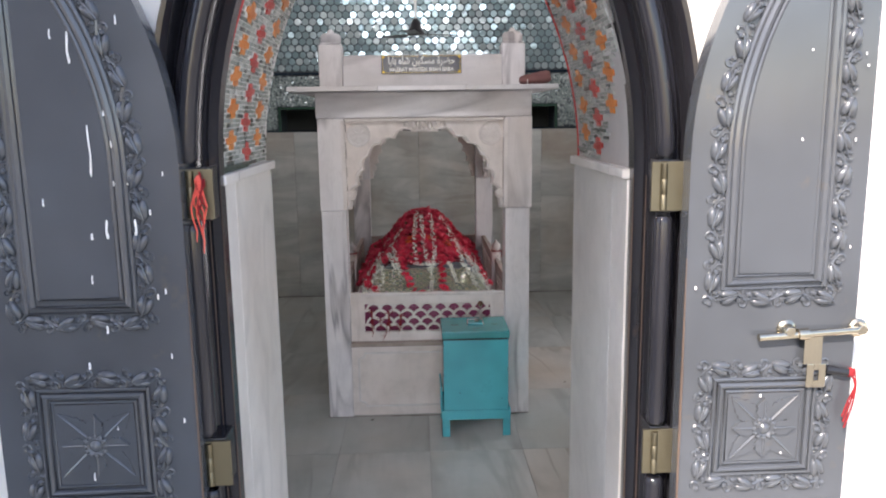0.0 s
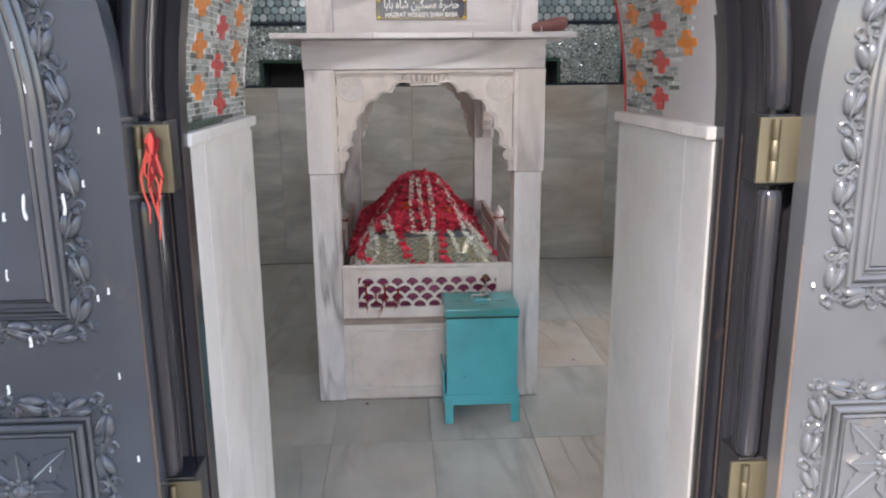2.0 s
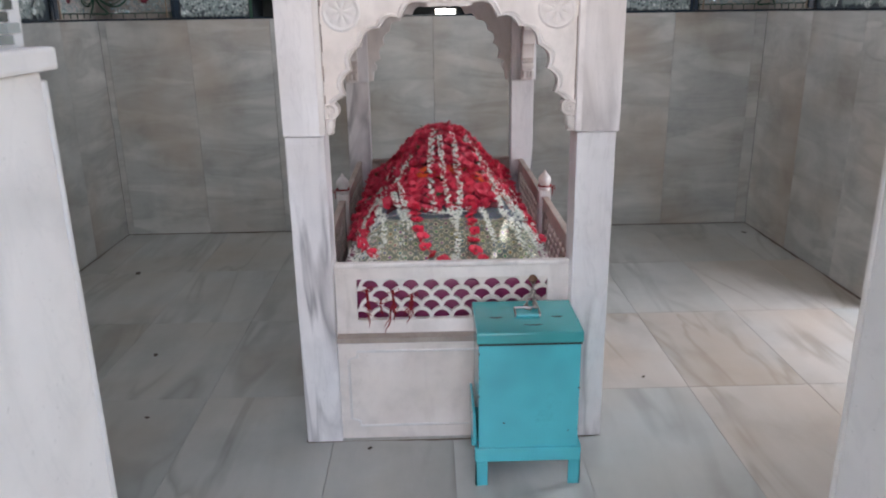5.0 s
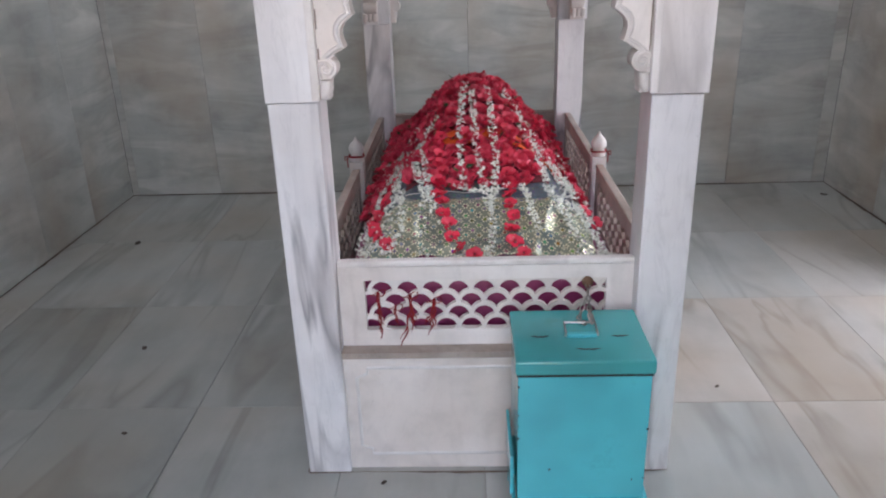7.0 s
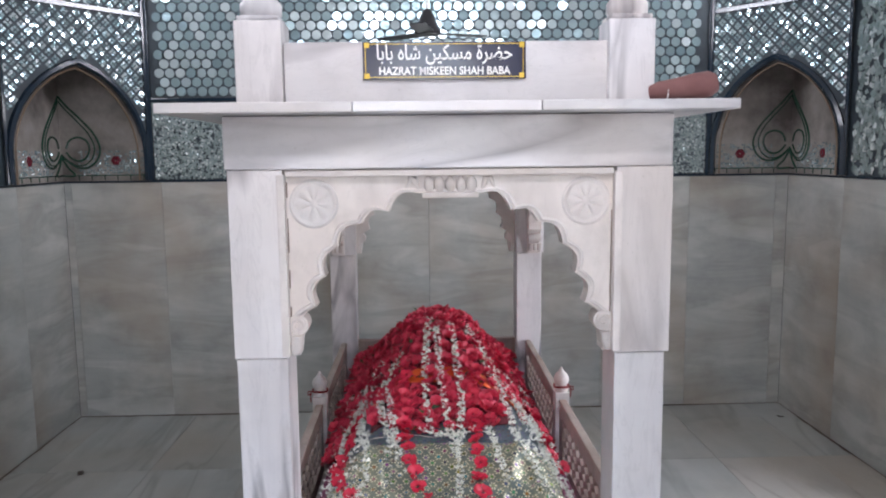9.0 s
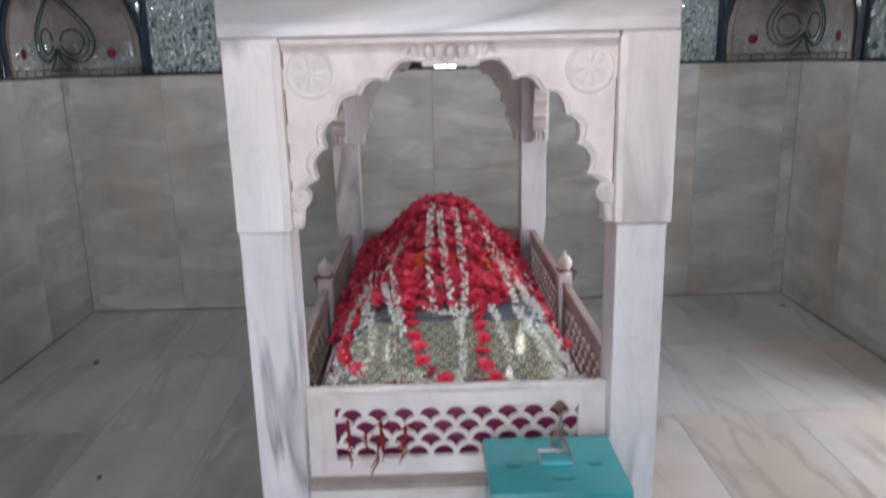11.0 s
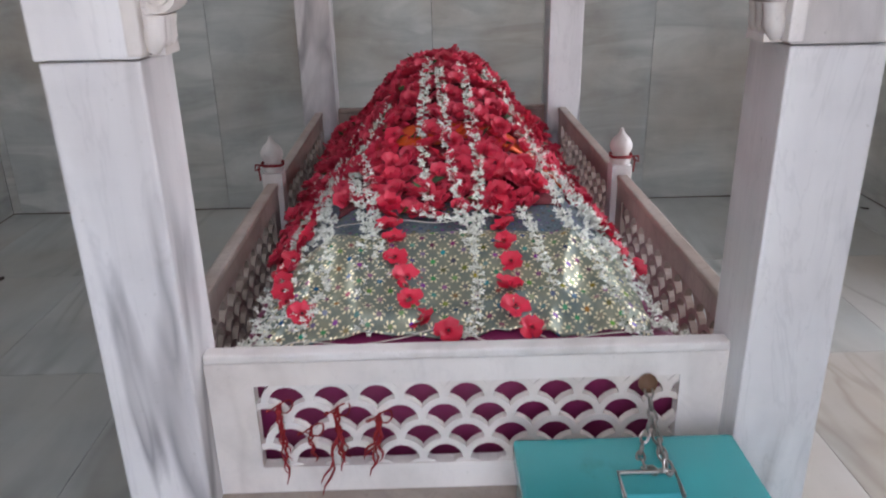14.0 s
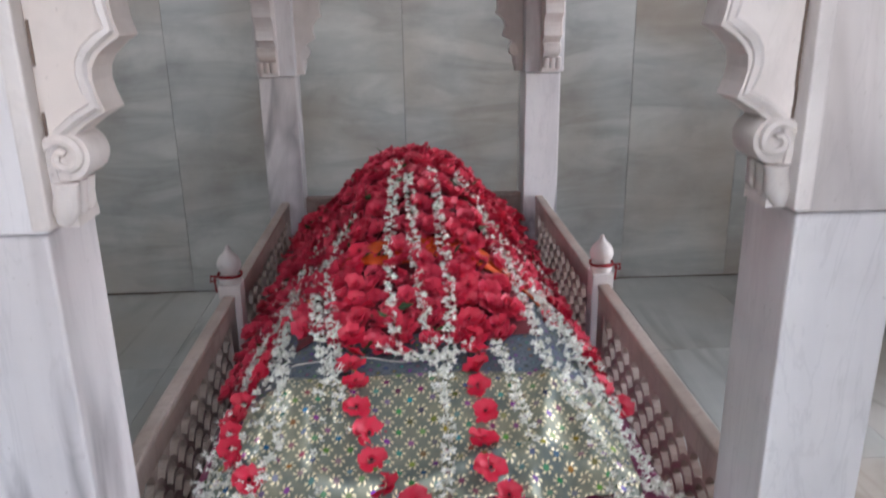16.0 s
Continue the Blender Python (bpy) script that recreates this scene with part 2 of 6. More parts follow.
# ---- mesh helpers ----


def part(name, bm, material, parent=None, label="", smooth=False, at=None):
    """One bmesh as one mesh object, under a thing or a part."""
    me = bpy.data.meshes.new(name)
    bmesh.ops.recalc_face_normals(bm, faces=bm.faces)
    bm.to_mesh(me)
    bm.free()
    me.materials.append(material)
    if smooth:
        me.shade_smooth()
        me.set_sharp_from_angle(angle=radians(38))
    ob = new(name, me)
    if at is not None:
        ob.matrix_basis = at
    ob.parent = parent
    if label:
        ob["label"] = label
    return ob


def mesh_part(name, verts, faces, material, parent=None, label="", smooth=False):
    me = bpy.data.meshes.new(name)
    me.from_pydata(verts, [], faces)
    me.materials.append(material)
    if smooth:
        me.shade_smooth()
    ob = new(name, me)
    ob.parent = parent
    if label:
        ob["label"] = label
    return ob


def thing(name, label, category, group="", kind="", parent=None):
    return tagged(new(name), label, category, group, kind)


def box(bm, x0, x1, y0, y1, z0, z1, bevel=0.0, m=None):
    g = bmesh.ops.create_cube(bm, size=1, matrix=Matrix.Translation(((x0 + x1) / 2, (y0 + y1) / 2, (z0 + z1) / 2)) @ Matrix.Diagonal((abs(x1 - x0), abs(y1 - y0), abs(z1 - z0), 1)))
    vs = g["verts"]
    if m is not None:
        bmesh.ops.transform(bm, matrix=m, verts=vs)
    if bevel:
        edges = list({e for v in vs for e in v.link_edges})
        bmesh.ops.bevel(bm, geom=edges, offset=bevel, segments=2, affect="EDGES", profile=0.6)
    return bm


def boxed(x0, x1, y0, y1, z0, z1, bevel=0.0, m=None):
    return box(bmesh.new(), x0, x1, y0, y1, z0, z1, bevel, m)


def slab(bm, outline, to_world, depth):
    """Extrude a flat outline of (u, v) by depth along w; to_world puts (u, v, w) in the room."""
    vs = [bm.verts.new(to_world @ Vector((u, v, 0))) for u, v in outline]
    f = bm.faces.new(vs)
    g = bmesh.ops.extrude_face_region(bm, geom=[f])
    shift = to_world.to_3x3() @ Vector((0, 0, depth))
    for v in g["geom"]:
        if isinstance(v, bmesh.types.BMVert):
            v.co += shift
    return bm


def tube(bm, pts, radius, sides=6, closed=False):
    """A round tube along points; radius may be a list."""
    pts = [Vector(p) for p in pts]
    n = len(pts)
    rings = []
    side = None
    for i, p in enumerate(pts):
        a, b = pts[(i - 1) % n if closed else max(i - 1, 0)], pts[(i + 1) % n if closed else min(i + 1, n - 1)]
        t = (b - a)
        t = t.normalized() if t.length > 1e-9 else Vector((0, 0, 1))
        if side is None:
            side = t.orthogonal().normalized()
        side = (side - t * side.dot(t))
        side = side.normalized() if side.length > 1e-6 else t.orthogonal().normalized()
        up = t.cross(side)
        r = radius[i] if isinstance(radius, (list, tuple)) else radius
        rings.append([bm.verts.new(p + (side * math.cos(k * 2 * math.pi / sides) + up * math.sin(k * 2 * math.pi / sides)) * r) for k in range(sides)])
    for i in range(n if closed else n - 1):
        a, b = rings[i], rings[(i + 1) % n]
        for k in range(sides):
            bm.faces.new((a[k], a[(k + 1) % sides], b[(k + 1) % sides], b[k]))
    if not closed:
        bm.faces.new(rings[0][::-1])
        bm.faces.new(rings[-1])
    return bm


def lathe(bm, profile, m, sides=20):
    """A turned shape from (radius, height) pairs about local z."""
    rings = []
    for r, z in profile:
        rings.append([bm.verts.new(m @ Vector((max(r, 1e-4) * math.cos(k * 2 * math.pi / sides), max(r, 1e-4) * math.sin(k * 2 * math.pi / sides), z))) for k in range(sides)])
    for a, b in zip(rings, rings[1:]):
        for k in range(sides):
            bm.faces.new((a[k], a[(k + 1) % sides], b[(k + 1) % sides], b[k]))
    bm.faces.new(rings[0][::-1])
    bm.faces.new(rings[-1])
    return bm


def plane_to(origin, u, v):
    """Matrix from (u, v, w) to the room; w points along u x v."""
    u, v = Vector(u).normalized(), Vector(v).normalized()
    w = u.cross(v)
    return Matrix.Translation(origin) @ Matrix((u, v, w)).transposed().to_4x4()


def pointed_arch(half, radius, spring, steps=14):
    """Points from the left springing over the apex to the right springing."""
    c = radius - half
    top = math.acos(c / radius)
    right = [(radius * math.cos(a) - c, spring + radius * math.sin(a)) for a in [top * i / steps for i in range(steps + 1)]]
    return [(-x, z) for x, z in right] + [(x, z) for x, z in right[-2::-1]]


# ---- the room ----
X0, X1, Y0, Y1, DADO, TOP = -2.172, 2.105, 1.935, 6.197, 1.41, 3.6
OUT = 1.26
DC = -0.046
HALF = 0.430

base = boxed(X0 - 4, X1 + 4, -7, Y1 + 0.6, -0.2, -0.006)
tagged(part("floor", base, M_JOINT), "grey-white marble floor slabs with dark joints", "floor", kind="structure")
floor = bpy.data.objects["floor"]
ground = boxed(-60, 60, -80, 80, -0.4, -0.2)
tagged(part("ground", ground, M_GROUT), "dusty ground round the shrine", "ground", kind="structure")

bm = boxed(X0 - 0.6, X1 + 0.6, OUT, Y1 + 0.6, TOP, TOP + 0.2)
tagged(part("ceiling", bm, M_PLASTER), "plain whitewashed ceiling above the chamber", "ceiling", kind="structure")

# front wall: a deep arched doorway, and an unseen slot added above it for light
WALL_OUT, YIN = 1.40, 1.935


def arched_wall(bm, centre, half, radius, spring, y_front, y_back, wide, high):
    to = plane_to((centre, y_front, 0), (1, 0, 0), (0, 0, 1))
    hole = pointed_arch(half, radius, spring)
    for sgn in (-1, 1):
        limb = [(sgn * abs(x), z) for x, z in hole[len(hole) // 2:]]
        slab(bm, [(0, high)] + limb + [(sgn * half, 0), (sgn * wide, 0), (sgn * wide, high)], to, -(y_back - y_front))


front = bmesh.new()
arched_wall(front, DC, HALF + 0.014, 1.06, 1.39, WALL_OUT, YIN, 2.7, 2.55)
box(front, X0 - 0.6, DC - 0.8, WALL_OUT, YIN, 2.55, TOP)
box(front, DC + 0.8, X1 + 0.6, WALL_OUT, YIN, 2.55, TOP)
box(front, DC - 0.8, DC + 0.8, WALL_OUT, YIN, 3.35, TOP)
box(front, DC - 0.8, DC + 0.8, WALL_OUT, YIN, 2.55, 2.75)
tagged(part("wall_south", front, M_PLASTER), "thick whitewashed wall round the arched doorway", "wall", kind="structure")
skin = bmesh.new()
arched_wall(skin, -0.041, 0.516, 1.15, 1.42, 1.285, WALL_OUT - 0.001, 4.5, 2.9)
tagged(part("wall_porch", skin, M_PLASTER), "whitewashed outer wall behind the open door leaves", "wall", kind="structure")

# back wall with a long low recess
back = bmesh.new()
RX0, RX1, RZ0, RZ1 = -1.19, 1.10, 1.413, 1.595
YB = Y1 + 0.012
box(back, X0 - 0.5, X1 + 0.5, YB, YB + 0.45, 0, RZ0)
box(back, X0 - 0.5, X1 + 0.5, YB, YB + 0.45, RZ1, TOP)
box(back, X0 - 0.5, RX0, YB, YB + 0.45, RZ0, RZ1)
box(back, RX1, X1 + 0.5, YB, YB + 0.45, RZ0, RZ1)
wall_back = tagged(part("wall_north", back, M_BACKING), "back wall with marble dado and mirror mosaic above", "wall", kind="structure")
bm = bmesh.new()
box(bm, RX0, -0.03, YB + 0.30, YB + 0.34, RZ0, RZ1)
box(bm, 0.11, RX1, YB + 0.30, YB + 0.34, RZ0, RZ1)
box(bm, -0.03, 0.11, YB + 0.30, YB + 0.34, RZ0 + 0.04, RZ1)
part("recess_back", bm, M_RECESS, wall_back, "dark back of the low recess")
# two small emissive panes for the bright slit in the recess
for xa, xb in ((-0.025, 0.045), (0.06, 0.10)):
    part("slit_pane", boxed(xa, xb, YB + 0.32, YB + 0.33, RZ0 + 0.002, RZ0 + 0.04), M_SLIT_GLOW, wall_back, "bright glowing slit at the back of the recess")
bm = bmesh.new()
box(bm, RX0 - 0.02, RX1 + 0.02, YB - 0.02, YB + 0.02, RZ1, RZ1 + 0.02, 0.003)
box(bm, RX0 - 0.02, RX0, YB - 0.02, YB + 0.02, RZ0, RZ1, 0.003)
box(bm, RX1, RX1 + 0.02, YB - 0.02, YB + 0.02, RZ0, RZ1, 0.003)
part("recess_frame", bm, M_GREEN_LINE, wall_back, "dark green painted frame")

# side walls; the east one has a doorway that lets daylight in
# high openings out of view, added for the two side lamps
WY0, WY1, WZ0, WZ1 = 4.42, 5.58, 2.72, 3.28
left = boxed(X0 - 0.6, X0 - 0.012, OUT, Y1 + 0.5, 0, WZ0)
box(left, X0 - 0.6, X0 - 0.012, OUT, Y1 + 0.5, WZ1, TOP)
box(left, X0 - 0.6, X0 - 0.012, OUT, WY0, WZ0, WZ1)
box(left, X0 - 0.6, X0 - 0.012, WY1, Y1 + 0.5, WZ0, WZ1)
wall_left = tagged(part("wall_west", left, M_BACKING), "side wall with grey marble dado and mirror mosaic", "wall", kind="structure")
right = bmesh.new()
SD0, SD1, SDZ = 3.66, 4.56, 2.15
box(right, X1 + 0.012, X1 + 0.6, OUT, SD0, 0, WZ0)
box(right, X1 + 0.012, X1 + 0.6, SD1, Y1 + 0.5, 0, WZ0)
box(right, X1 + 0.012, X1 + 0.6, SD0, SD1, SDZ, WZ0)
box(right, X1 + 0.012, X1 + 0.6, OUT, WY0, WZ0, WZ1)
box(right, X1 + 0.012, X1 + 0.6, WY1, Y1 + 0.5, WZ0, WZ1)
box(right, X1 + 0.012, X1 + 0.6, OUT, Y1 + 0.5, WZ1, TOP)
wall_right = tagged(part("wall_east", right, M_BACKING), "side wall with grey marble dado and an open doorway", "wall", kind="structure")

# unseen wall added to keep the sun off the west leaf and doorway
blocker = boxed(-4.6, -1.29, -1.66, -1.45, -0.2, 6.6, 0.02)
tagged(part("porch_wing", blocker, M_GREY_PLASTER), "plain plastered wall, added unseen to shade the doorway", "wall", kind="structure")

# ---- the marble tomb canopy ----
CX0, CX1, CY0, CY1 = -0.540, 0.489, 3.5, 5.485
CC = (CX0 + CX1) / 2
PW = 0.122
CAP, FRZ, COR = 1.074, 1.522, 1.646
canopy = thing("tomb_canopy", "white veined marble canopy with cusped arches over a grave", "canopy")
canopy.location = (CC, (CY0 + CY1) / 2, 0)
bpy.context.view_layer.update()
FLIP = Matrix(((1, 0, 0, 0), (0, 0, 1, 0), (0, -1, 0, 0), (0, 0, 0, 1)))  # (u, depth, z) to (u, z, w)
SHIFT = Matrix.Translation((-CC, -(CY0 + CY1) / 2, 0))


def cpart(name, bm, material=M_MARBLE, parent=canopy, label="", smooth=False):
    if parent is canopy:
        bmesh.ops.transform(bm, matrix=SHIFT, verts=bm.verts)
    return part(name, bm, material, parent, label, smooth)


for px in (CX0, CX1 - PW):
    for py in (CY0, CY1 - PW):
        bm = boxed(px, px + PW, py, py + PW, 0, CAP - 0.001, 0.004)
        cpart("pillar", bm)
        cpart("upper_pier", boxed(px - 0.003, px + PW + (0.009 if px > 0 else 0.003), py - 0.005, py + PW + 0.003, CAP + 0.001, FRZ - 0.001, 0.003))


def cusped(half, flat):
    """Half outline of the cusped arch: lobes between points, from springing to apex; flat widens the middle."""
    pts = [(0.366, 1.086), (0.322, 1.195), (0.298, 1.268), (0.268, 1.338), (0.208, 1.392), (0.144, 1.420), (0.066, 1.462)]
    out = []
    for (xa, za), (xb, zb) in zip(pts, pts[1:]):
        d = Vector((xb - xa, zb - za))
        nrm = Vector((-d.y, d.x)).normalized()
        if nrm.x < 0:
            nrm = -nrm
        nrm = Vector((abs(nrm.x), abs(nrm.y)))
        for k in range(6):
            s = k / 6
            q = Vector((xa, za)) + d * s + nrm * (math.sin(s * math.pi) * d.length * 0.26)
            out.append((q.x + flat, q.y))
    out.append((pts[-1][0] + flat, pts[-1][1]))
    return [(min(x, half - 0.002), z) for x, z in out]


def rosette_relief(m, parent):
    """A low carved roundel of eight broad petals inside a raised ring, as one skin."""
    bm = bmesh.new()
    rad = [0.0, 0.006, 0.010, 0.013, 0.018, 0.026, 0.034, 0.041, 0.0455, 0.049, 0.0525, 0.056, 0.059]
    sides = 64
    middle = bm.verts.new(m @ Vector((0, 0, 0.006)))
    rings = []
    for r in rad[1:]:
        row = []
        for k in range(sides):
            a = k * 2 * math.pi / sides
            lobe = abs(math.cos(4 * a)) ** 0.6
            tip = 0.034 + 0.0115 * abs(math.cos(4 * a))
            if r < 0.0125:
                h = 0.0055 - 0.25 * r
            elif r < 0.046:
                h = 0.0012 + (0.0034 * lobe * math.sin(math.pi * min(1, r / tip)) ** 0.5 if r < tip else 0)
            else:
                h = (0.0016, 0.0034, 0.0042, 0.0030, -0.001)[min(4, int((r - 0.0455) / 0.0032))]
            row.append(bm.verts.new(m @ Vector((r * math.cos(a), r * math.sin(a), h))))
        rings.append(row)
    for k in range(sides):
        bm.faces.new((middle, rings[0][k], rings[0][(k + 1) % sides]))
    for a, b in zip(rings, rings[1:]):
        for k in range(sides):
            bm.faces.new((a[k], b[k], b[(k + 1) % sides], a[(k + 1) % sides]))
    part("rosette", bm, M_CARVED, parent, smooth=True)


def arch_panel(origin, along, half, name="arch_panel", detail=True):
    """A carved panel with a cusped arch cut out of it, rosettes, edge roll and volutes."""
    to = plane_to(origin, along, (0, 0, 1))
    flat = half - 0.392
    side = cusped(half, flat)
    wide = half + 0.02
    outline = [(-wide, CAP + 0.002), (-side[0][0], CAP + 0.002)] + [(-x, z) for x, z in side] + [(x, z) for x, z in side[::-1]] + [(side[0][0], CAP + 0.002), (wide, CAP + 0.002), (wide, FRZ - 0.002), (-wide, FRZ - 0.002)]
    bm = slab(bmesh.new(), outline, to, -0.055)
    pan = cpart(name, bm, M_CARVED)
    rel = SHIFT @ to
    edge = [(-x - 0.009, z + 0.006) for x, z in side] + [(x + 0.009, z + 0.006) for x, z in side[::-1]]
    bm = tube(bmesh.new(), [rel @ Vector((u, v, 0.002)) for u, v in edge], 0.006, 6)
    part("edge_roll", bm, M_CARVED, pan, smooth=True)
    for sg in (-1, 1):
        bm = bmesh.new()
        pts = []
        for k in range(26):
            a = -0.6 + k * 0.36
            r = 0.0235 * (1 - k / 29)
            pts.append(rel @ Vector((sg * (side[0][0] + 0.003 + r * math.cos(a)), 1.150 + r * math.sin(a), 0.004)))
        tube(bm, pts, [0.0068 - 0.00012 * k for k in range(26)], 7)
        lathe(bm, [(0.026, -0.052), (0.027, -0.008), (0.025, 0.001)], rel @ Matrix.Translation((sg * (side[0][0] + 0.003), 1.150, 0)), 20)
        for w in (-0.038, -0.018, 0.002):
            tube(bm, [rel @ Vector((sg * (side[0][0] + dx), z, w)) for dx, z in ((0.006, 1.124), (0.007, 1.110), (0.009, 1.098), (0.012, 1.087), (0.014, 1.080))], [0.014, 0.0125, 0.0145, 0.011, 0.007], 10)
        part("volute", bm, M_CARVED, pan, smooth=True)
        if not detail:
            continue
        rosette_relief(rel @ Matrix.Translation((sg * 0.322, 1.441, 0)), pan)
    if detail:
        bm = bmesh.new()
        for i in range(5):
            u = -0.05 + i * 0.025
            tube(bm, [rel @ Vector((u, z, 0.004)) for z in (1.466, 1.478, 1.492, 1.503)], [0.008, 0.013, 0.012, 0.004], 8)
        for sg in (-1, 1):
            tube(bm, [rel @ Vector((sg * (0.075 + 0.03 * s), 1.472 + 0.03 * math.sin(s * 3.1), 0.003)) for s in (0, 0.3, 0.6, 1)], [0.004, 0.009, 0.008, 0.003], 6)
        box(bm, -0.066, 0.066, -0.012, 0.004, 1.452, 1.464, 0.002, rel @ FLIP)
        part("lotus_crest", bm, M_CARVED, pan, smooth=True)
    return pan


inner = (CX1 - CX0) / 2 - PW
arch_panel((CC, CY0 + 0.018, 0), (1, 0, 0), inner)
arch_panel((CC, CY1 - 0.018, 0), (-1, 0, 0), inner, detail=False)
ym = (CY0 + CY1) / 2
arch_panel((CX0 + 0.018, ym, 0), (0, -1, 0), (CY1 - CY0) / 2 - PW, detail=False)
arch_panel((CX1 - 0.018, ym, 0), (0, 1, 0), (CY1 - CY0) / 2 - PW, detail=False)

# raised fillets that frame the front panel
for fx0, fx1, fy, fz0, fz1 in ((CX0 + PW - 0.012, CX0 + PW + 0.007, CY0 - 0.007, CAP + 0.004, FRZ - 0.012), (CX1 - PW - 0.007, CX1 - PW + 0.012, CY0 - 0.007, CAP + 0.004, FRZ - 0.012), (CX0 + PW + 0.008, CX1 - PW - 0.008, CY0 - 0.003, FRZ - 0.018, FRZ - 0.003)):
    cpart("panel_fillet", boxed(fx0, fx1, fy, CY0 + 0.018, fz0, fz1, 0.003), M_CARVED)
bm = bmesh.new()
r4 = random.Random(4)
for xg in (CX0 + PW + 0.0085, CX1 - PW - 0.0085):
    zg = CAP + 0.004
    while zg < FRZ - 0.03:
        step = r4.uniform(0.02, 0.05)
        if r4.random() < 0.75:
            box(bm, xg - r4.uniform(0.0008, 0.002), xg + r4.uniform(0.0008, 0.002), CY0 + 0.0165, CY0 + 0.019, zg, min(zg + step, FRZ - 0.02))
        zg += step
cpart("joint_dirt", bm, M_DIRT, label="brown dirt in the panel joint")["kind"] = "stuff"

for x0, x1, y0, y1 in ((CX0 - 0.008, CX1 + 0.006, CY0 - 0.0075, CY0 + PW), (CX0 - 0.008, CX1 + 0.006, CY1 - PW, CY1 + 0.008), (CX0 - 0.008, CX0 + PW, CY0 + PW + 0.002, CY1 - PW - 0.002), (CX1 - PW, CX1 + 0.006, CY0 + PW + 0.002, CY1 - PW - 0.002)):
    cpart("entablature", boxed(x0, x1, y0, y1, FRZ, COR - 0.002, 0.004), M_MARBLE_LONG)
cuts = [CX0 - 0.123, CX0 + 0.30, CX0 + 0.71, CX1 + 0.116]
for a, b in zip(cuts, cuts[1:]):
    cpart("cornice_slab", boxed(a + 0.0008, b - 0.0008, 3.381, 4.5, COR, COR + 0.022, 0.003), M_MARBLE_LONG)
    cpart("cornice_slab", boxed(a + 0.0008, b - 0.0008, 4.502, 5.604, COR, COR + 0.022, 0.003), M_MARBLE_LONG)
ZP = COR + 0.022
bm = bmesh.new()
box(bm, CX0 + 0.121, CX1 - 0.121, 3.596, 3.626, ZP, 1.823, 0.003)
box(bm, CX0 + 0.121, CX1 - 0.121, 5.36, 5.39, ZP, 1.823, 0.003)
box(bm, CX0 + 0.02, CX0 + 0.05, 3.69, 5.30, ZP, 1.823, 0.003)
box(bm, CX1 - 0.05, CX1 - 0.02, 3.69, 5.30, ZP, 1.823, 0.003)
cpart("parapet", bm, M_MARBLE_LONG)
for px in (CX0 + 0.008, CX1 - 0.128):
    for py in (3.575, 5.30):
        post = cpart("parapet_post", boxed(px, px + 0.112, py, py + 0.112, ZP, 1.872, 0.004))
        bm = bmesh.new()
        box(bm, px + 0.006, px + 0.106, py + 0.006, py + 0.106, 1.8725, 1.884, 0.004)
        lathe(bm, [(0.044, 1.884), (0.050, 1.892), (0.050, 1.915), (0.040, 1.928), (0.018, 1.934), (0.008, 1.95)], Matrix.Translation((px + 0.056, py + 0.056, 0)), 20)
        bmesh.ops.transform(bm, matrix=SHIFT, verts=bm.verts)
        part("post_cap", bm, M_MARBLE, post, smooth=True)

# plinth panels between the pillars
RAIL0, RAIL1 = 0.388, 0.640


def plinth(origin, along, half, panelled):
    to = plane_to(origin, along, (0, 0, 1))
    bm = slab(bmesh.new(), [(-half, 0), (half, 0), (half, RAIL0 - 0.001), (-half, RAIL0 - 0.001)], to, -0.09)
    ob = cpart("plinth_panel", bm, M_CARVED)
    if panelled:
        rel = SHIFT @ to
        w, z0, z1, n = half - 0.035, 0.05, 0.335, 0.03
        pts = [(-w + n, z0), (w - n, z0), (w - n, z0 + n * 0.6), (w, z0 + n), (w, z1 - n), (w - n, z1 - n * 0.6), (w - n, z1), (-w + n, z1), (-w + n, z1 - n * 0.6), (-w, z1 - n), (-w, z0 + n), (-w + n, z0 + n * 0.6)]
        part("panel_moulding", tube(bmesh.new(), [rel @ Vector((u, v, 0)) for u, v in pts], 0.005, 6, True), M_CARVED, ob, smooth=False)
        part("ledge", slab(bmesh.new(), [(-half, RAIL0 - 0.018), (half, RAIL0 - 0.018), (half, RAIL0), (-half, RAIL0)], rel @ Matrix.Translation((0, 0, 0.012)), -0.05), M_RAIL, ob, "dusty marble ledge")


plinth((CC, CY0 + 0.022, 0), (1, 0, 0), inner, True)
plinth((CX0 + 0.03, ym, 0), (0, -1, 0), (CY1 - CY0) / 2 - PW, False)
plinth((CX1 - 0.03, ym, 0), (0, 1, 0), (CY1 - CY0) / 2 - PW, False)
plinth((CC, CY1 - 0.03, 0), (-1, 0, 0), inner, False)


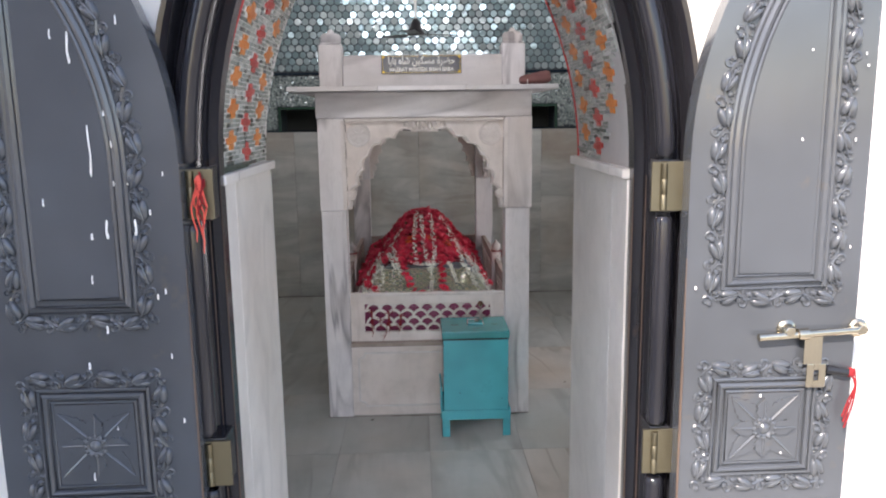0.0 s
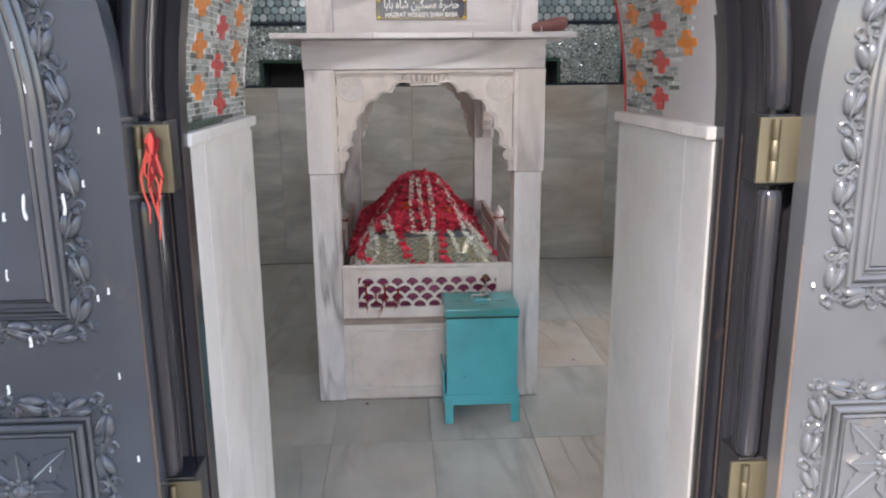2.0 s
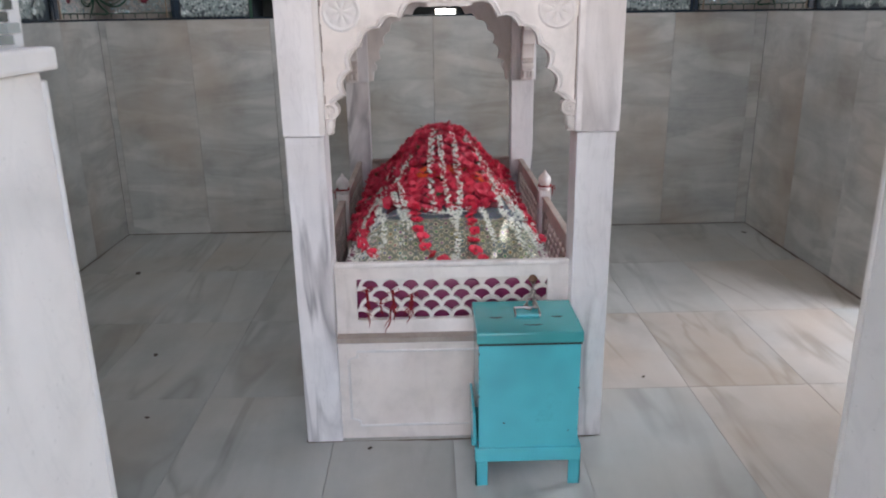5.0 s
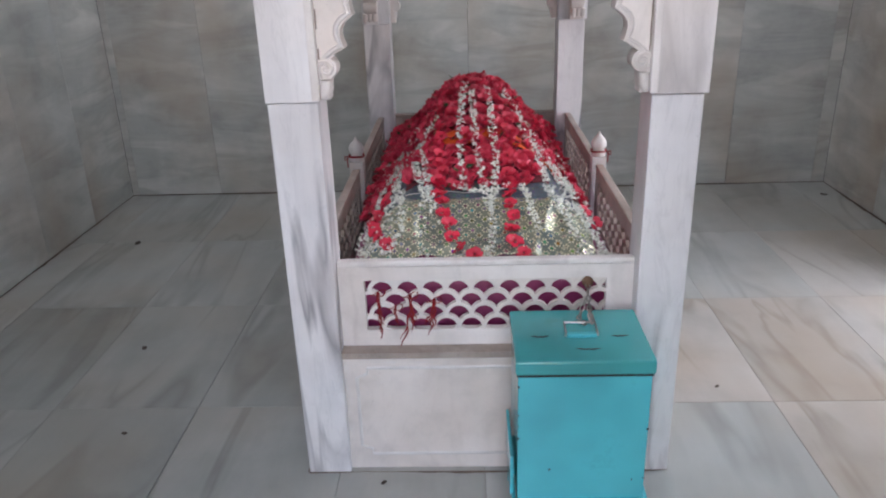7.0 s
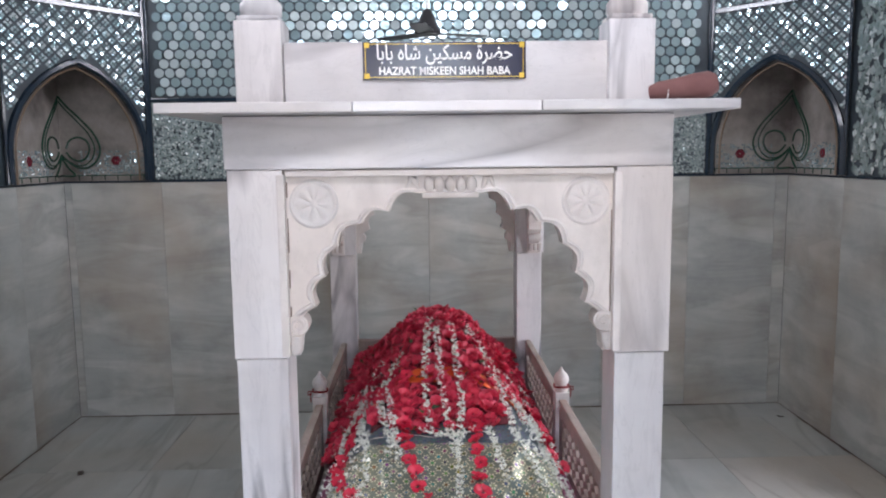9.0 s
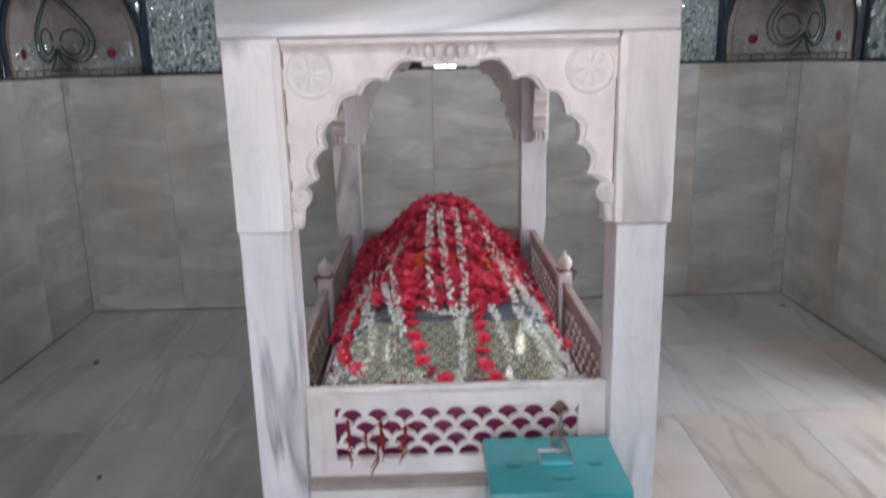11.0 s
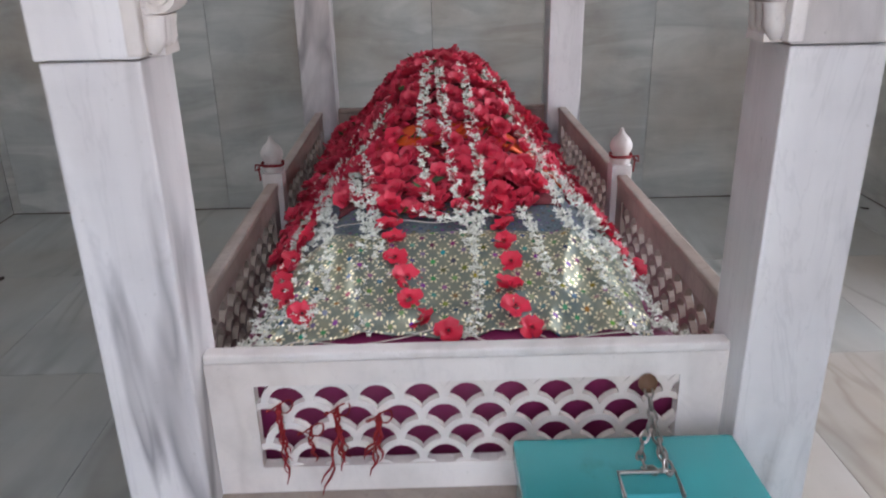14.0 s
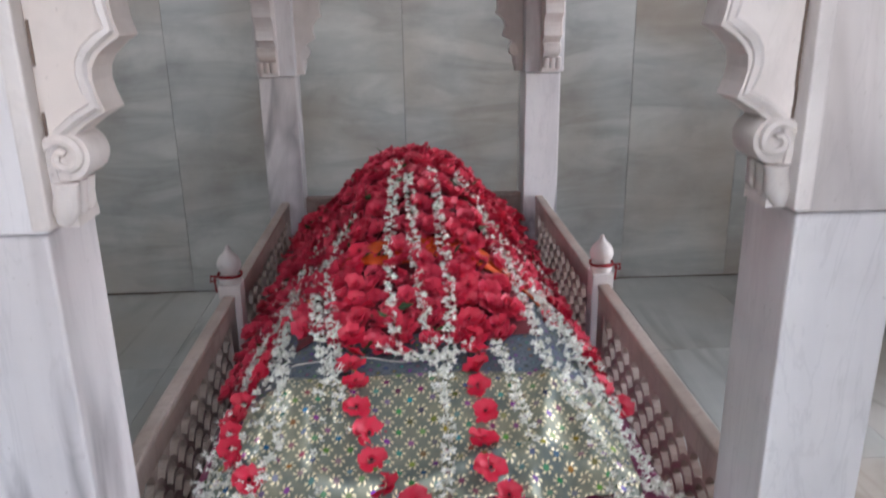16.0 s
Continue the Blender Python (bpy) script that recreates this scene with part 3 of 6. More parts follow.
def lattice_rail(origin, along, half, hx0, hx1, stone=M_CARVED, hz0=0.437, hz1=0.585, deep=0.022):
    """A rail slab pierced with rows of fish-scale openings."""
    to = plane_to(origin, along, (0, 0, 1))
    bm = bmesh.new()
    rel = SHIFT @ to
    for o in ([(-half, RAIL0 + 0.001), (half, RAIL0 + 0.001), (half, hz0), (-half, hz0)], [(-half, hz1), (half, hz1), (half, RAIL1 - 0.016), (-half, RAIL1 - 0.016)], [(-half, hz0), (hx0, hz0), (hx0, hz1), (-half, hz1)], [(hx1, hz0), (half, hz0), (half, hz1), (hx1, hz1)]):
        slab(bm, o, to, -deep)
    rail = cpart("lattice_rail", bm, stone)
    part("top_rail", box(bmesh.new(), -half, half, -0.003, deep + 0.003, RAIL1 - 0.0155, RAIL1 + 0.001, 0.005, rel @ FLIP), stone, rail)
    pitch, rows, width = 0.0685, 4, 0.0115
    step = (hz1 - hz0) / rows
    lat = bmesh.new()
    count = int((hx1 - hx0) / pitch) + 2
    for r in range(rows + 1):
        zc = hz1 - (r + 1) * step + 0.003
        for i in range(count):
            xc = hx0 + 0.012 + pitch * (i + (0.5 if r % 2 == 0 else 0.0))
            ro, ri = pitch / 2 + width * 0.5, pitch / 2 - width * 0.5
            arc = [math.pi * k / 10 for k in range(11)]
            for a, b in zip(arc, arc[1:]):
                quad = [(xc + ro * math.cos(a), zc + ro * math.sin(a)), (xc + ro * math.cos(b), zc + ro * math.sin(b)), (xc + ri * math.cos(b), zc + ri * math.sin(b)), (xc + ri * math.cos(a), zc + ri * math.sin(a))]
                if max(q[0] for q in quad) < hx0 + 0.001 or min(q[0] for q in quad) > hx1 - 0.001 or max(q[1] for q in quad) < hz0 + 0.001 or min(q[1] for q in quad) > hz1 - 0.001:
                    continue
                quad = [(max(hx0 - 0.002, min(hx1 + 0.002, u)), max(hz0 - 0.002, min(hz1 + 0.002, v))) for u, v in quad]
                if abs(sum(p[0] * q[1] - q[0] * p[1] for p, q in zip(quad, quad[1:] + quad[:1]))) < 1e-6:
                    continue
                slab(lat, quad, rel @ Matrix.Translation((0, 0, -0.004 - 0.0004 * (i % 2) - 0.0008 * (r % 2))), -0.014)
            # the solid spandrels between neighbouring scales
            if r == 0 and hx0 < xc + pitch / 2 < hx1:
                slab(lat, [(xc + pitch * 0.5 - 0.017, hz1 + 0.001), (xc + pitch * 0.5, hz1 - 0.027), (xc + pitch * 0.5 + 0.017, hz1 + 0.001)], rel @ Matrix.Translation((0, 0, -0.0056)), -0.012)
    part("fish_scale_lattice", lat, stone, rail, "pierced fish-scale marble lattice")
    return rail


lattice_rail((CC, 3.552, 0), (1, 0, 0), inner, -inner + 0.070, inner - 0.070)
YM = 4.475
for xs, ux in ((CX0 + 0.058, -1), (CX1 - 0.066, 1)):
    for ya, yb in ((CY0 + PW, YM - 0.028), (YM + 0.028, CY1 - PW)):
        h = (yb - ya) / 2
        lattice_rail((xs + ux * 0.011, (ya + yb) / 2, 0), (0, ux, 0), h - 0.001, -h + 0.06, h - 0.06, M_RAIL)
    post = cpart("middle_post", boxed(xs - 0.026, xs + 0.026, YM - 0.026, YM + 0.026, RAIL0, 0.664, 0.003), M_CARVED)
    bm = lathe(bmesh.new(), [(0.024, 0.6645), (0.027, 0.672), (0.027, 0.68), (0.019, 0.686), (0.024, 0.694), (0.0285, 0.706), (0.0285, 0.716), (0.022, 0.730), (0.011, 0.740), (0.006, 0.748), (0.004, 0.756)], Matrix.Translation((xs, YM, 0)), 20)
    bmesh.ops.transform(bm, matrix=SHIFT, verts=bm.verts)
    part("finial", bm, M_CARVED, post, "turned white marble bud finial", True)
    # red thread tied round the finial
    t = thing("votive_thread", "dark red thread knotted round a marble finial", "thread", "votive threads")
    t.location = (xs, YM, 0.683)
    bm = bmesh.new()
    for k in range(2):
        tube(bm, [Vector((0.0285 * math.cos(a), 0.0285 * math.sin(a), 0.004 * k + 0.001 * math.sin(3 * a))) for a in [i * math.pi / 10 for i in range(20)]], 0.002, 5, True)
    tube(bm, [Vector((ux * 0.028, -0.008, 0)), Vector((ux * 0.036, -0.012, -0.006)), Vector((ux * 0.034, -0.012, -0.02)), Vector((ux * 0.033, -0.011, -0.04))], 0.0022, 5)
    tube(bm, [Vector((ux * 0.028, -0.010, 0)), Vector((ux * 0.042, -0.016, 0.003)), Vector((ux * 0.044, -0.014, -0.012)), Vector((ux * 0.03, -0.012, -0.008))], 0.0026, 5)
    part("thread", bm, M_THREAD, t, smooth=True)
lattice_rail((CC, CY1 - 0.045, 0), (-1, 0, 0), inner, -inner + 0.070, inner - 0.070, M_RAIL)

# ---- the teal donation box ----
cash = thing("donation_box", "teal painted metal donation box on short legs beside a pillar", "box")
BX0, BX1, BY0, BY1 = 0.036, 0.358, 3.224, 3.487
cash.location = ((BX0 + BX1) / 2, (BY0 + BY1) / 2, 0)
K = Matrix.Translation((-cash.location.x, -cash.location.y, 0))


def bpart(name, bm, material=M_TEAL, parent=cash, label="", smooth=False):
    bmesh.ops.transform(bm, matrix=K, verts=bm.verts)
    return part(name, bm, material, parent, label, smooth)


bpart("body", boxed(BX0 + 0.006, BX1 - 0.006, BY0 + 0.008, BY1 - 0.004, 0.128, 0.4855, 0.003))
lid = bpart("lid", boxed(BX0, BX1, BY0, BY1, 0.487, 0.524, 0.006), M_TEAL_LID, label="teal lid with its shade put into the colour")
bpart("lid_seam", boxed(BX0 + 0.004, BX1 - 0.004, BY0 + 0.005, BY1 - 0.003, 0.4805, 0.4872), M_SLOT, lid, "dark gap under the lid")
r7 = random.Random(8)
for k in range(9):
    cx, cz = r7.choice((BX0 + 0.008, BX1 - 0.008, r7.uniform(BX0 + 0.01, BX1 - 0.01))), r7.uniform(0.15, 0.47)
    bpart("paint_chip", lathe(bmesh.new(), [(r7.uniform(0.0015, 0.004), 0.0), (0.001, 0.0006)], pose(cx, BY0 + 0.0078, cz, 90) @ Matrix.Diagonal((1, r7.uniform(0.5, 1.6), 1, 1)), 7), M_SLOT, cash, "chip in the paint")
bm = bmesh.new()
box(bm, BX0 - 0.004, BX1 + 0.004, BY0 - 0.002, BY0 + 0.010, 0.086, 0.132, 0.002)
box(bm, BX0 - 0.004, BX1 + 0.004, BY1 - 0.010, BY1 + 0.002, 0.086, 0.132, 0.002)
box(bm, BX0 - 0.006, BX0 + 0.004, BY0 + 0.010, BY1 - 0.010, 0.086, 0.132, 0.002)
box(bm, BX1 - 0.004, BX1 + 0.006, BY0 + 0.010, BY1 - 0.010, 0.086, 0.132, 0.002)
bpart("stand_frame", bm)
bpart("side_flap", boxed(BX0 - 0.010, BX0 - 0.001, BY0 + 0.03, BY1 - 0.03, 0.125, 0.24, 0.002))
for lx in (BX0 - 0.004, BX1 - 0.034):
    for ly, dy in ((BY0 - 0.002, 0.006), (BY1 - 0.004, 0.006)):
        bm = boxed(lx, lx + 0.038, ly, ly + dy, 0, 0.0855, 0.0015)
        ix = lx if lx < 0.2 else lx + 0.032
        box(bm, ix, ix + 0.006, min(ly, ly - 0.026 if ly > 3.4 else ly), (ly + 0.03 if ly < 3.4 else ly + dy), 0, 0.0855, 0.0015)
        bpart("leg", bm)
hx = (BX0 + BX1) / 2 + 0.006
bm = tube(bmesh.new(), [Vector(p) for p in ((hx - 0.038, 3.345, 0.522), (hx - 0.038, 3.345, 0.533), (hx - 0.038, 3.385, 0.540), (hx + 0.038, 3.385, 0.540), (hx + 0.038, 3.345, 0.533), (hx + 0.038, 3.345, 0.522))], 0.003, 6)
bpart("bail_handle", bm, M_CHAIN, lid, "bent wire lid handle", True)
bpart("hasp_plate", boxed(hx - 0.036, hx + 0.036, 3.335, 3.352, 0.524, 0.532, 0.002), M_TEAL, lid)
for sx, sy, w in ((hx - 0.10, 3.345, 0.022), (hx + 0.008, 3.283, 0.03), (hx + 0.092, 3.345, 0.02)):
    bend = [(sx - w + 2 * w * q / 6, sy - 0.005 * math.sin(q / 6 * math.pi) + 0.002 * (q % 2), 0.5236) for q in range(7)]
    bpart("coin_slot", tube(bmesh.new(), bend, [0.0008, 0.0020, 0.0026, 0.0022, 0.0027, 0.0020, 0.0008], 6), M_SLOT, lid, "bent dark coin slot")

chain = thing("steel_chain", "short steel link chain tying the box handle to the lattice", "chain")
ca, cb = Vector((hx + 0.030, 3.382, 0.543)), Vector((hx + 0.042, 3.540, 0.575))
chain.location = ca
for i in range(9):
    s = (i + 0.5) / 9
    c = (cb - ca) * s + Vector((0, 0, -0.02 * math.sin(s * math.pi)))
    d = (cb - ca).normalized()
    turn = d.to_track_quat("X", "Z").to_matrix().to_4x4() @ Matrix.Rotation(radians(90 * (i % 2)), 4, "X")
    pts = [Matrix.Translation(c) @ turn @ Vector((0.013 * math.cos(a), 0.006 * math.sin(a), 0)) for a in [k * math.pi / 6 for k in range(12)]]
    part("chain_link", tube(bmesh.new(), pts, 0.0021, 5, True), M_CHAIN, chain, smooth=True)
bm = lathe(bmesh.new(), [(0.003, -0.004), (0.012, 0.0), (0.015, 0.003), (0.010, 0.006), (0.003, 0.008)], Matrix.Translation(cb - ca + Vector((0, 0.004, 0.002))) @ Matrix.Rotation(radians(70), 4, "X"), 14)
part("rusty_cap", bm, M_RUST, chain, "rusty iron cap on the lattice", True)
pts = [(cb - ca) * (q / 8) * 0.6 + Vector((-0.022 * math.sin(q / 8 * math.pi) - 0.006, 0, -0.03 * math.sin(q / 8 * math.pi))) for q in range(9)]
for q in range(0, 8):
    d = (Vector(pts[q + 1]) - Vector(pts[q])).normalized()
    turn = d.to_track_quat("X", "Z").to_matrix().to_4x4() @ Matrix.Rotation(radians(90 * (q % 2)), 4, "X")
    ring = [Matrix.Translation((Vector(pts[q]) + Vector(pts[q + 1])) / 2) @ turn @ Vector((0.010 * math.cos(a), 0.0055 * math.sin(a), 0)) for a in [k * math.pi / 5 for k in range(10)]]
    part("chain_link", tube(bmesh.new(), ring, 0.002, 5, True), M_CHAIN, chain, smooth=True)

# ---- marble dado slabs ----
def slab_run(parent, xs, place, name="marble_slab", high=DADO):
    """A row of upright slabs between the joints xs; place(a, b) gives the box."""
    meshes = {}
    for a, b in zip(xs, xs[1:]):
        w = round(b - a, 3)
        if w not in meshes:
            bm = boxed(0.0009, w - 0.0009, 0, 0.0115, 0.004, high, 0.0015)
            me = bpy.data.meshes.new(name)
            bmesh.ops.recalc_face_normals(bm, faces=bm.faces)
            bm.to_mesh(me)
            bm.free()
            me.materials.append(M_WALL)
            meshes[w] = me
        ob = new(name, meshes[w])
        ob.matrix_basis = place(a)
        ob.parent = parent


joints = [X0] + [-0.05 + 0.52 * k for k in range(-4, 5)] + [X1]
joints = sorted({round(j, 3) for j in joints if X0 <= j <= X1})
slab_run(wall_back, joints, lambda a: pose(a, Y1, 0))
sides = [round(Y1 - 0.52 * k, 3) for k in range(8, -1, -1)]
slab_run(wall_left, [YIN] + [s for s in sides if s > YIN + 0.1], lambda a: pose(X0, a, 0, 0, 0, 90))
right_low = [YIN, 2.45, 2.95, SD0]
right_high = [SD1, 5.05, 5.6, Y1]
for run in (right_low, right_high):
    slab_run(wall_right, run, lambda a: pose(X1 + 0.0115, a, 0, 0, 0, 90))
bm = bmesh.new()
box(bm, X0, X1, Y1 - 0.004, Y1 + 0.011, DADO + 0.001, DADO + 0.012, 0.002)
box(bm, X0 - 0.011, X0 + 0.004, YIN, Y1 - 0.005, DADO + 0.001, DADO + 0.012, 0.002)
box(bm, X1 - 0.004, X1 + 0.011, SD1, Y1 - 0.005, DADO + 0.001, DADO + 0.012, 0.002)
tagged(part("trim", bm, M_BORDER), "thin dark strip along the top of the dado", "trim", kind="structure")

# ---- mirror mosaic ----


def piece_mesh(name, bm, material):
    me = bpy.data.meshes.new(name)
    bmesh.ops.recalc_face_normals(bm, faces=bm.faces)
    bm.to_mesh(me)
    bm.free()
    me.materials.append(material)
    return me


rng = random.Random(7)
PX0, PX1, PZ0, PZ1 = -1.625, 1.585, 1.885, 2.62
disc = piece_mesh("mirror_disc", lathe(bmesh.new(), [(0.0275, -0.004), (0.0275, 0.002), (0.026, 0.003)], Matrix.Rotation(radians(90), 4, "X"), 14), M_MIRROR)
pitch = 0.0605
spare = []
made = 0
row = 0
z = PZ0 + 0.045
while z < PZ1:
    x = PX0 + 0.035 + (pitch / 2 if row % 2 else 0)
    while x < PX1 - 0.03:
        m = Matrix.Translation((x, YB - 0.004, z)) @ Euler((radians(rng.gauss(0, 3.6)), 0, radians(rng.gauss(0, 3.6)))).to_matrix().to_4x4()
        if abs(x) < 1.25 and z < 2.40 and made < 300:
            ob = new("mirror_disc", disc)
            ob.matrix_basis = m
            ob.parent = wall_back
            made += 1
        else:
            spare.append(m)
        x += pitch
    z += pitch * 0.866
    row += 1


def joined(name, base, mats, material, parent, label, kind="stuff"):
    """Many copies of one small mesh of (verts, faces) in one object."""
    bv, bf = base
    bv = np.array([(*v, 1.0) for v in bv])
    verts = np.concatenate([(bv @ np.array(m).T)[:, :3] for m in mats])
    n = len(bv)
    faces = [tuple(i + n * k for i in f) for k in range(len(mats)) for f in bf]
    ob = mesh_part(name, verts.tolist(), faces, material, parent, label)
    ob["kind"] = kind
    return ob


def as_base(me):
    return [tuple(v.co) for v in me.vertices], [tuple(p.vertices) for p in me.polygons]


joined("mirror_discs", as_base(disc), spare, M_MIRROR, wall_back, "small round mirrors set in dark bedding")

QUAD = ([(-0.5, -0.5, -0.004), (0.5, -0.5, -0.004), (0.5, 0.5, -0.004), (-0.5, 0.5, -0.004), (-0.47, -0.47, 0), (0.47, -0.47, 0), (0.47, 0.47, 0), (-0.47, 0.47, 0)],
        [(4, 5, 6, 7), (0, 1, 5, 4), (1, 2, 6, 5), (2, 3, 7, 6), (3, 0, 4, 7)])


def shard_field(to, u0, u1, v0, v1, size, tilt, skip=None, turn=0.0, jitter=0.4):
    mats = []
    v = v0 + size / 2
    while v < v1:
        u = u0 + size / 2
        while u < u1:
            if not (skip and skip(u, v)):
                w, h = size * rng.uniform(0.75, 0.97), size * rng.uniform(0.75, 0.97)
                mats.append(to @ Matrix.Translation((u, v, 0.004)) @ Euler((radians(rng.gauss(0, tilt)), radians(rng.gauss(0, tilt)), radians(turn + rng.gauss(0, 25 * jitter)))).to_matrix().to_4x4() @ Matrix.Diagonal((w, h, 1, 1)))
            u += size
        v += size
    return mats


def loose_shards(to, u0, u1, v0, v1, size, tilt, skip=None):
    """Overlapping chips of uneven size at random places and turns."""
    mats = []
    for k in range(int((u1 - u0) * (v1 - v0) / size ** 2 * 2.1)):
        u, v = rng.uniform(u0 + size / 2, u1 - size / 2), rng.uniform(v0 + size / 2, v1 - size / 2)
        if not (skip and skip(u, v)):
            mats.append(to @ Matrix.Translation((u, v, 0.004 + rng.uniform(0, 0.004))) @ Euler((radians(rng.gauss(0, tilt)), radians(rng.gauss(0, tilt)), rng.uniform(0, 6.28))).to_matrix().to_4x4() @ Matrix.Diagonal((size * rng.uniform(0.5, 1.25), size * rng.uniform(0.5, 1.1), 1, 1)))
    return mats


to_back = plane_to((0, YB, 0), (1, 0, 0), (0, 0, 1))
to_back.translation = (0, YB, 0)
recess = lambda u, v: RX0 - 0.03 < u < RX1 + 0.03 and v < RZ1 + 0.03
joined("mirror_shards", QUAD, loose_shards(to_back, -1.66, 1.61, DADO + 0.014, PZ0 - 0.012, 0.014, 8, recess), M_MIRROR_GREEN, wall_back, "crinkled band of small mirror shards")
bm = bmesh.new()
box(bm, -1.66, 1.61, YB - 0.016, YB, PZ0 - 0.010, PZ0 + 0.008, 0.003)
for bx in (-1.655, 1.61):
    box(bm, bx - 0.012, bx + 0.012, YB - 0.018, YB, DADO + 0.014, 2.62, 0.003)
part("mosaic_border", bm, M_BORDER, wall_back, "dark glass border strips")
to_left = plane_to((X0 - 0.012, 0, 0), (0, 1, 0), (0, 0, 1))
to_right = plane_to((X1 + 0.012, 0, 0), (0, -1, 0), (0, 0, 1))
us = to_left.inverted() @ Vector((0, 5.56, 0))
ue = to_left.inverted() @ Vector((0, 3.4, 0))
joined("mirror_shards", QUAD, loose_shards(to_left, min(us.x, ue.x), max(us.x, ue.x), DADO + 0.014, 2.45, 0.034, 6), M_MIRROR_GREEN, wall_left, "mirror mosaic above the dado")
us = to_right.inverted() @ Vector((0, 5.56, 0))
ue = to_right.inverted() @ Vector((0, 4.6, 0))
joined("mirror_shards", QUAD, loose_shards(to_right, min(us.x, ue.x), max(us.x, ue.x), DADO + 0.014, 2.45, 0.034, 6), M_MIRROR_GREEN, wall_right, "mirror mosaic above the dado")

# ---- corner niches: arched screens across the back corners ----


def spade_half(sg):
    """Half of a spade-shaped line figure, from its tip round to the stem, as (u, v)."""
    outer = [(0.0, 0.47), (0.05, 0.41), (0.12, 0.34), (0.19, 0.26), (0.225, 0.18), (0.21, 0.11), (0.16, 0.065), (0.10, 0.06), (0.05, 0.085), (0.0, 0.13)]
    inner_line = [(0.03, 0.17), (0.05, 0.215), (0.10, 0.235), (0.15, 0.215), (0.165, 0.165), (0.14, 0.115), (0.10, 0.10), (0.06, 0.115), (0.03, 0.15)]
    stem = [(0.0, 0.12), (0.035, 0.06), (0.075, 0.015), (0.0, 0.015)]
    return [[(sg * u, v) for u, v in line] for line in (outer, inner_line, stem)]


def smooth_line(pts, n=5):
    out = []
    for i in range(len(pts) - 1):
        p0, p1, p2, p3 = [Vector(pts[max(0, min(len(pts) - 1, i + k))]) for k in (-1, 0, 1, 2)]
        for k in range(n):
            t = k / n
            out.append(0.5 * ((2 * p1) + (p2 - p0) * t + (2 * p0 - 5 * p1 + 4 * p2 - p3) * t * t + (3 * p1 - p0 - 3 * p2 + p3) * t ** 3))
    out.append(Vector(pts[-1]))
    return out


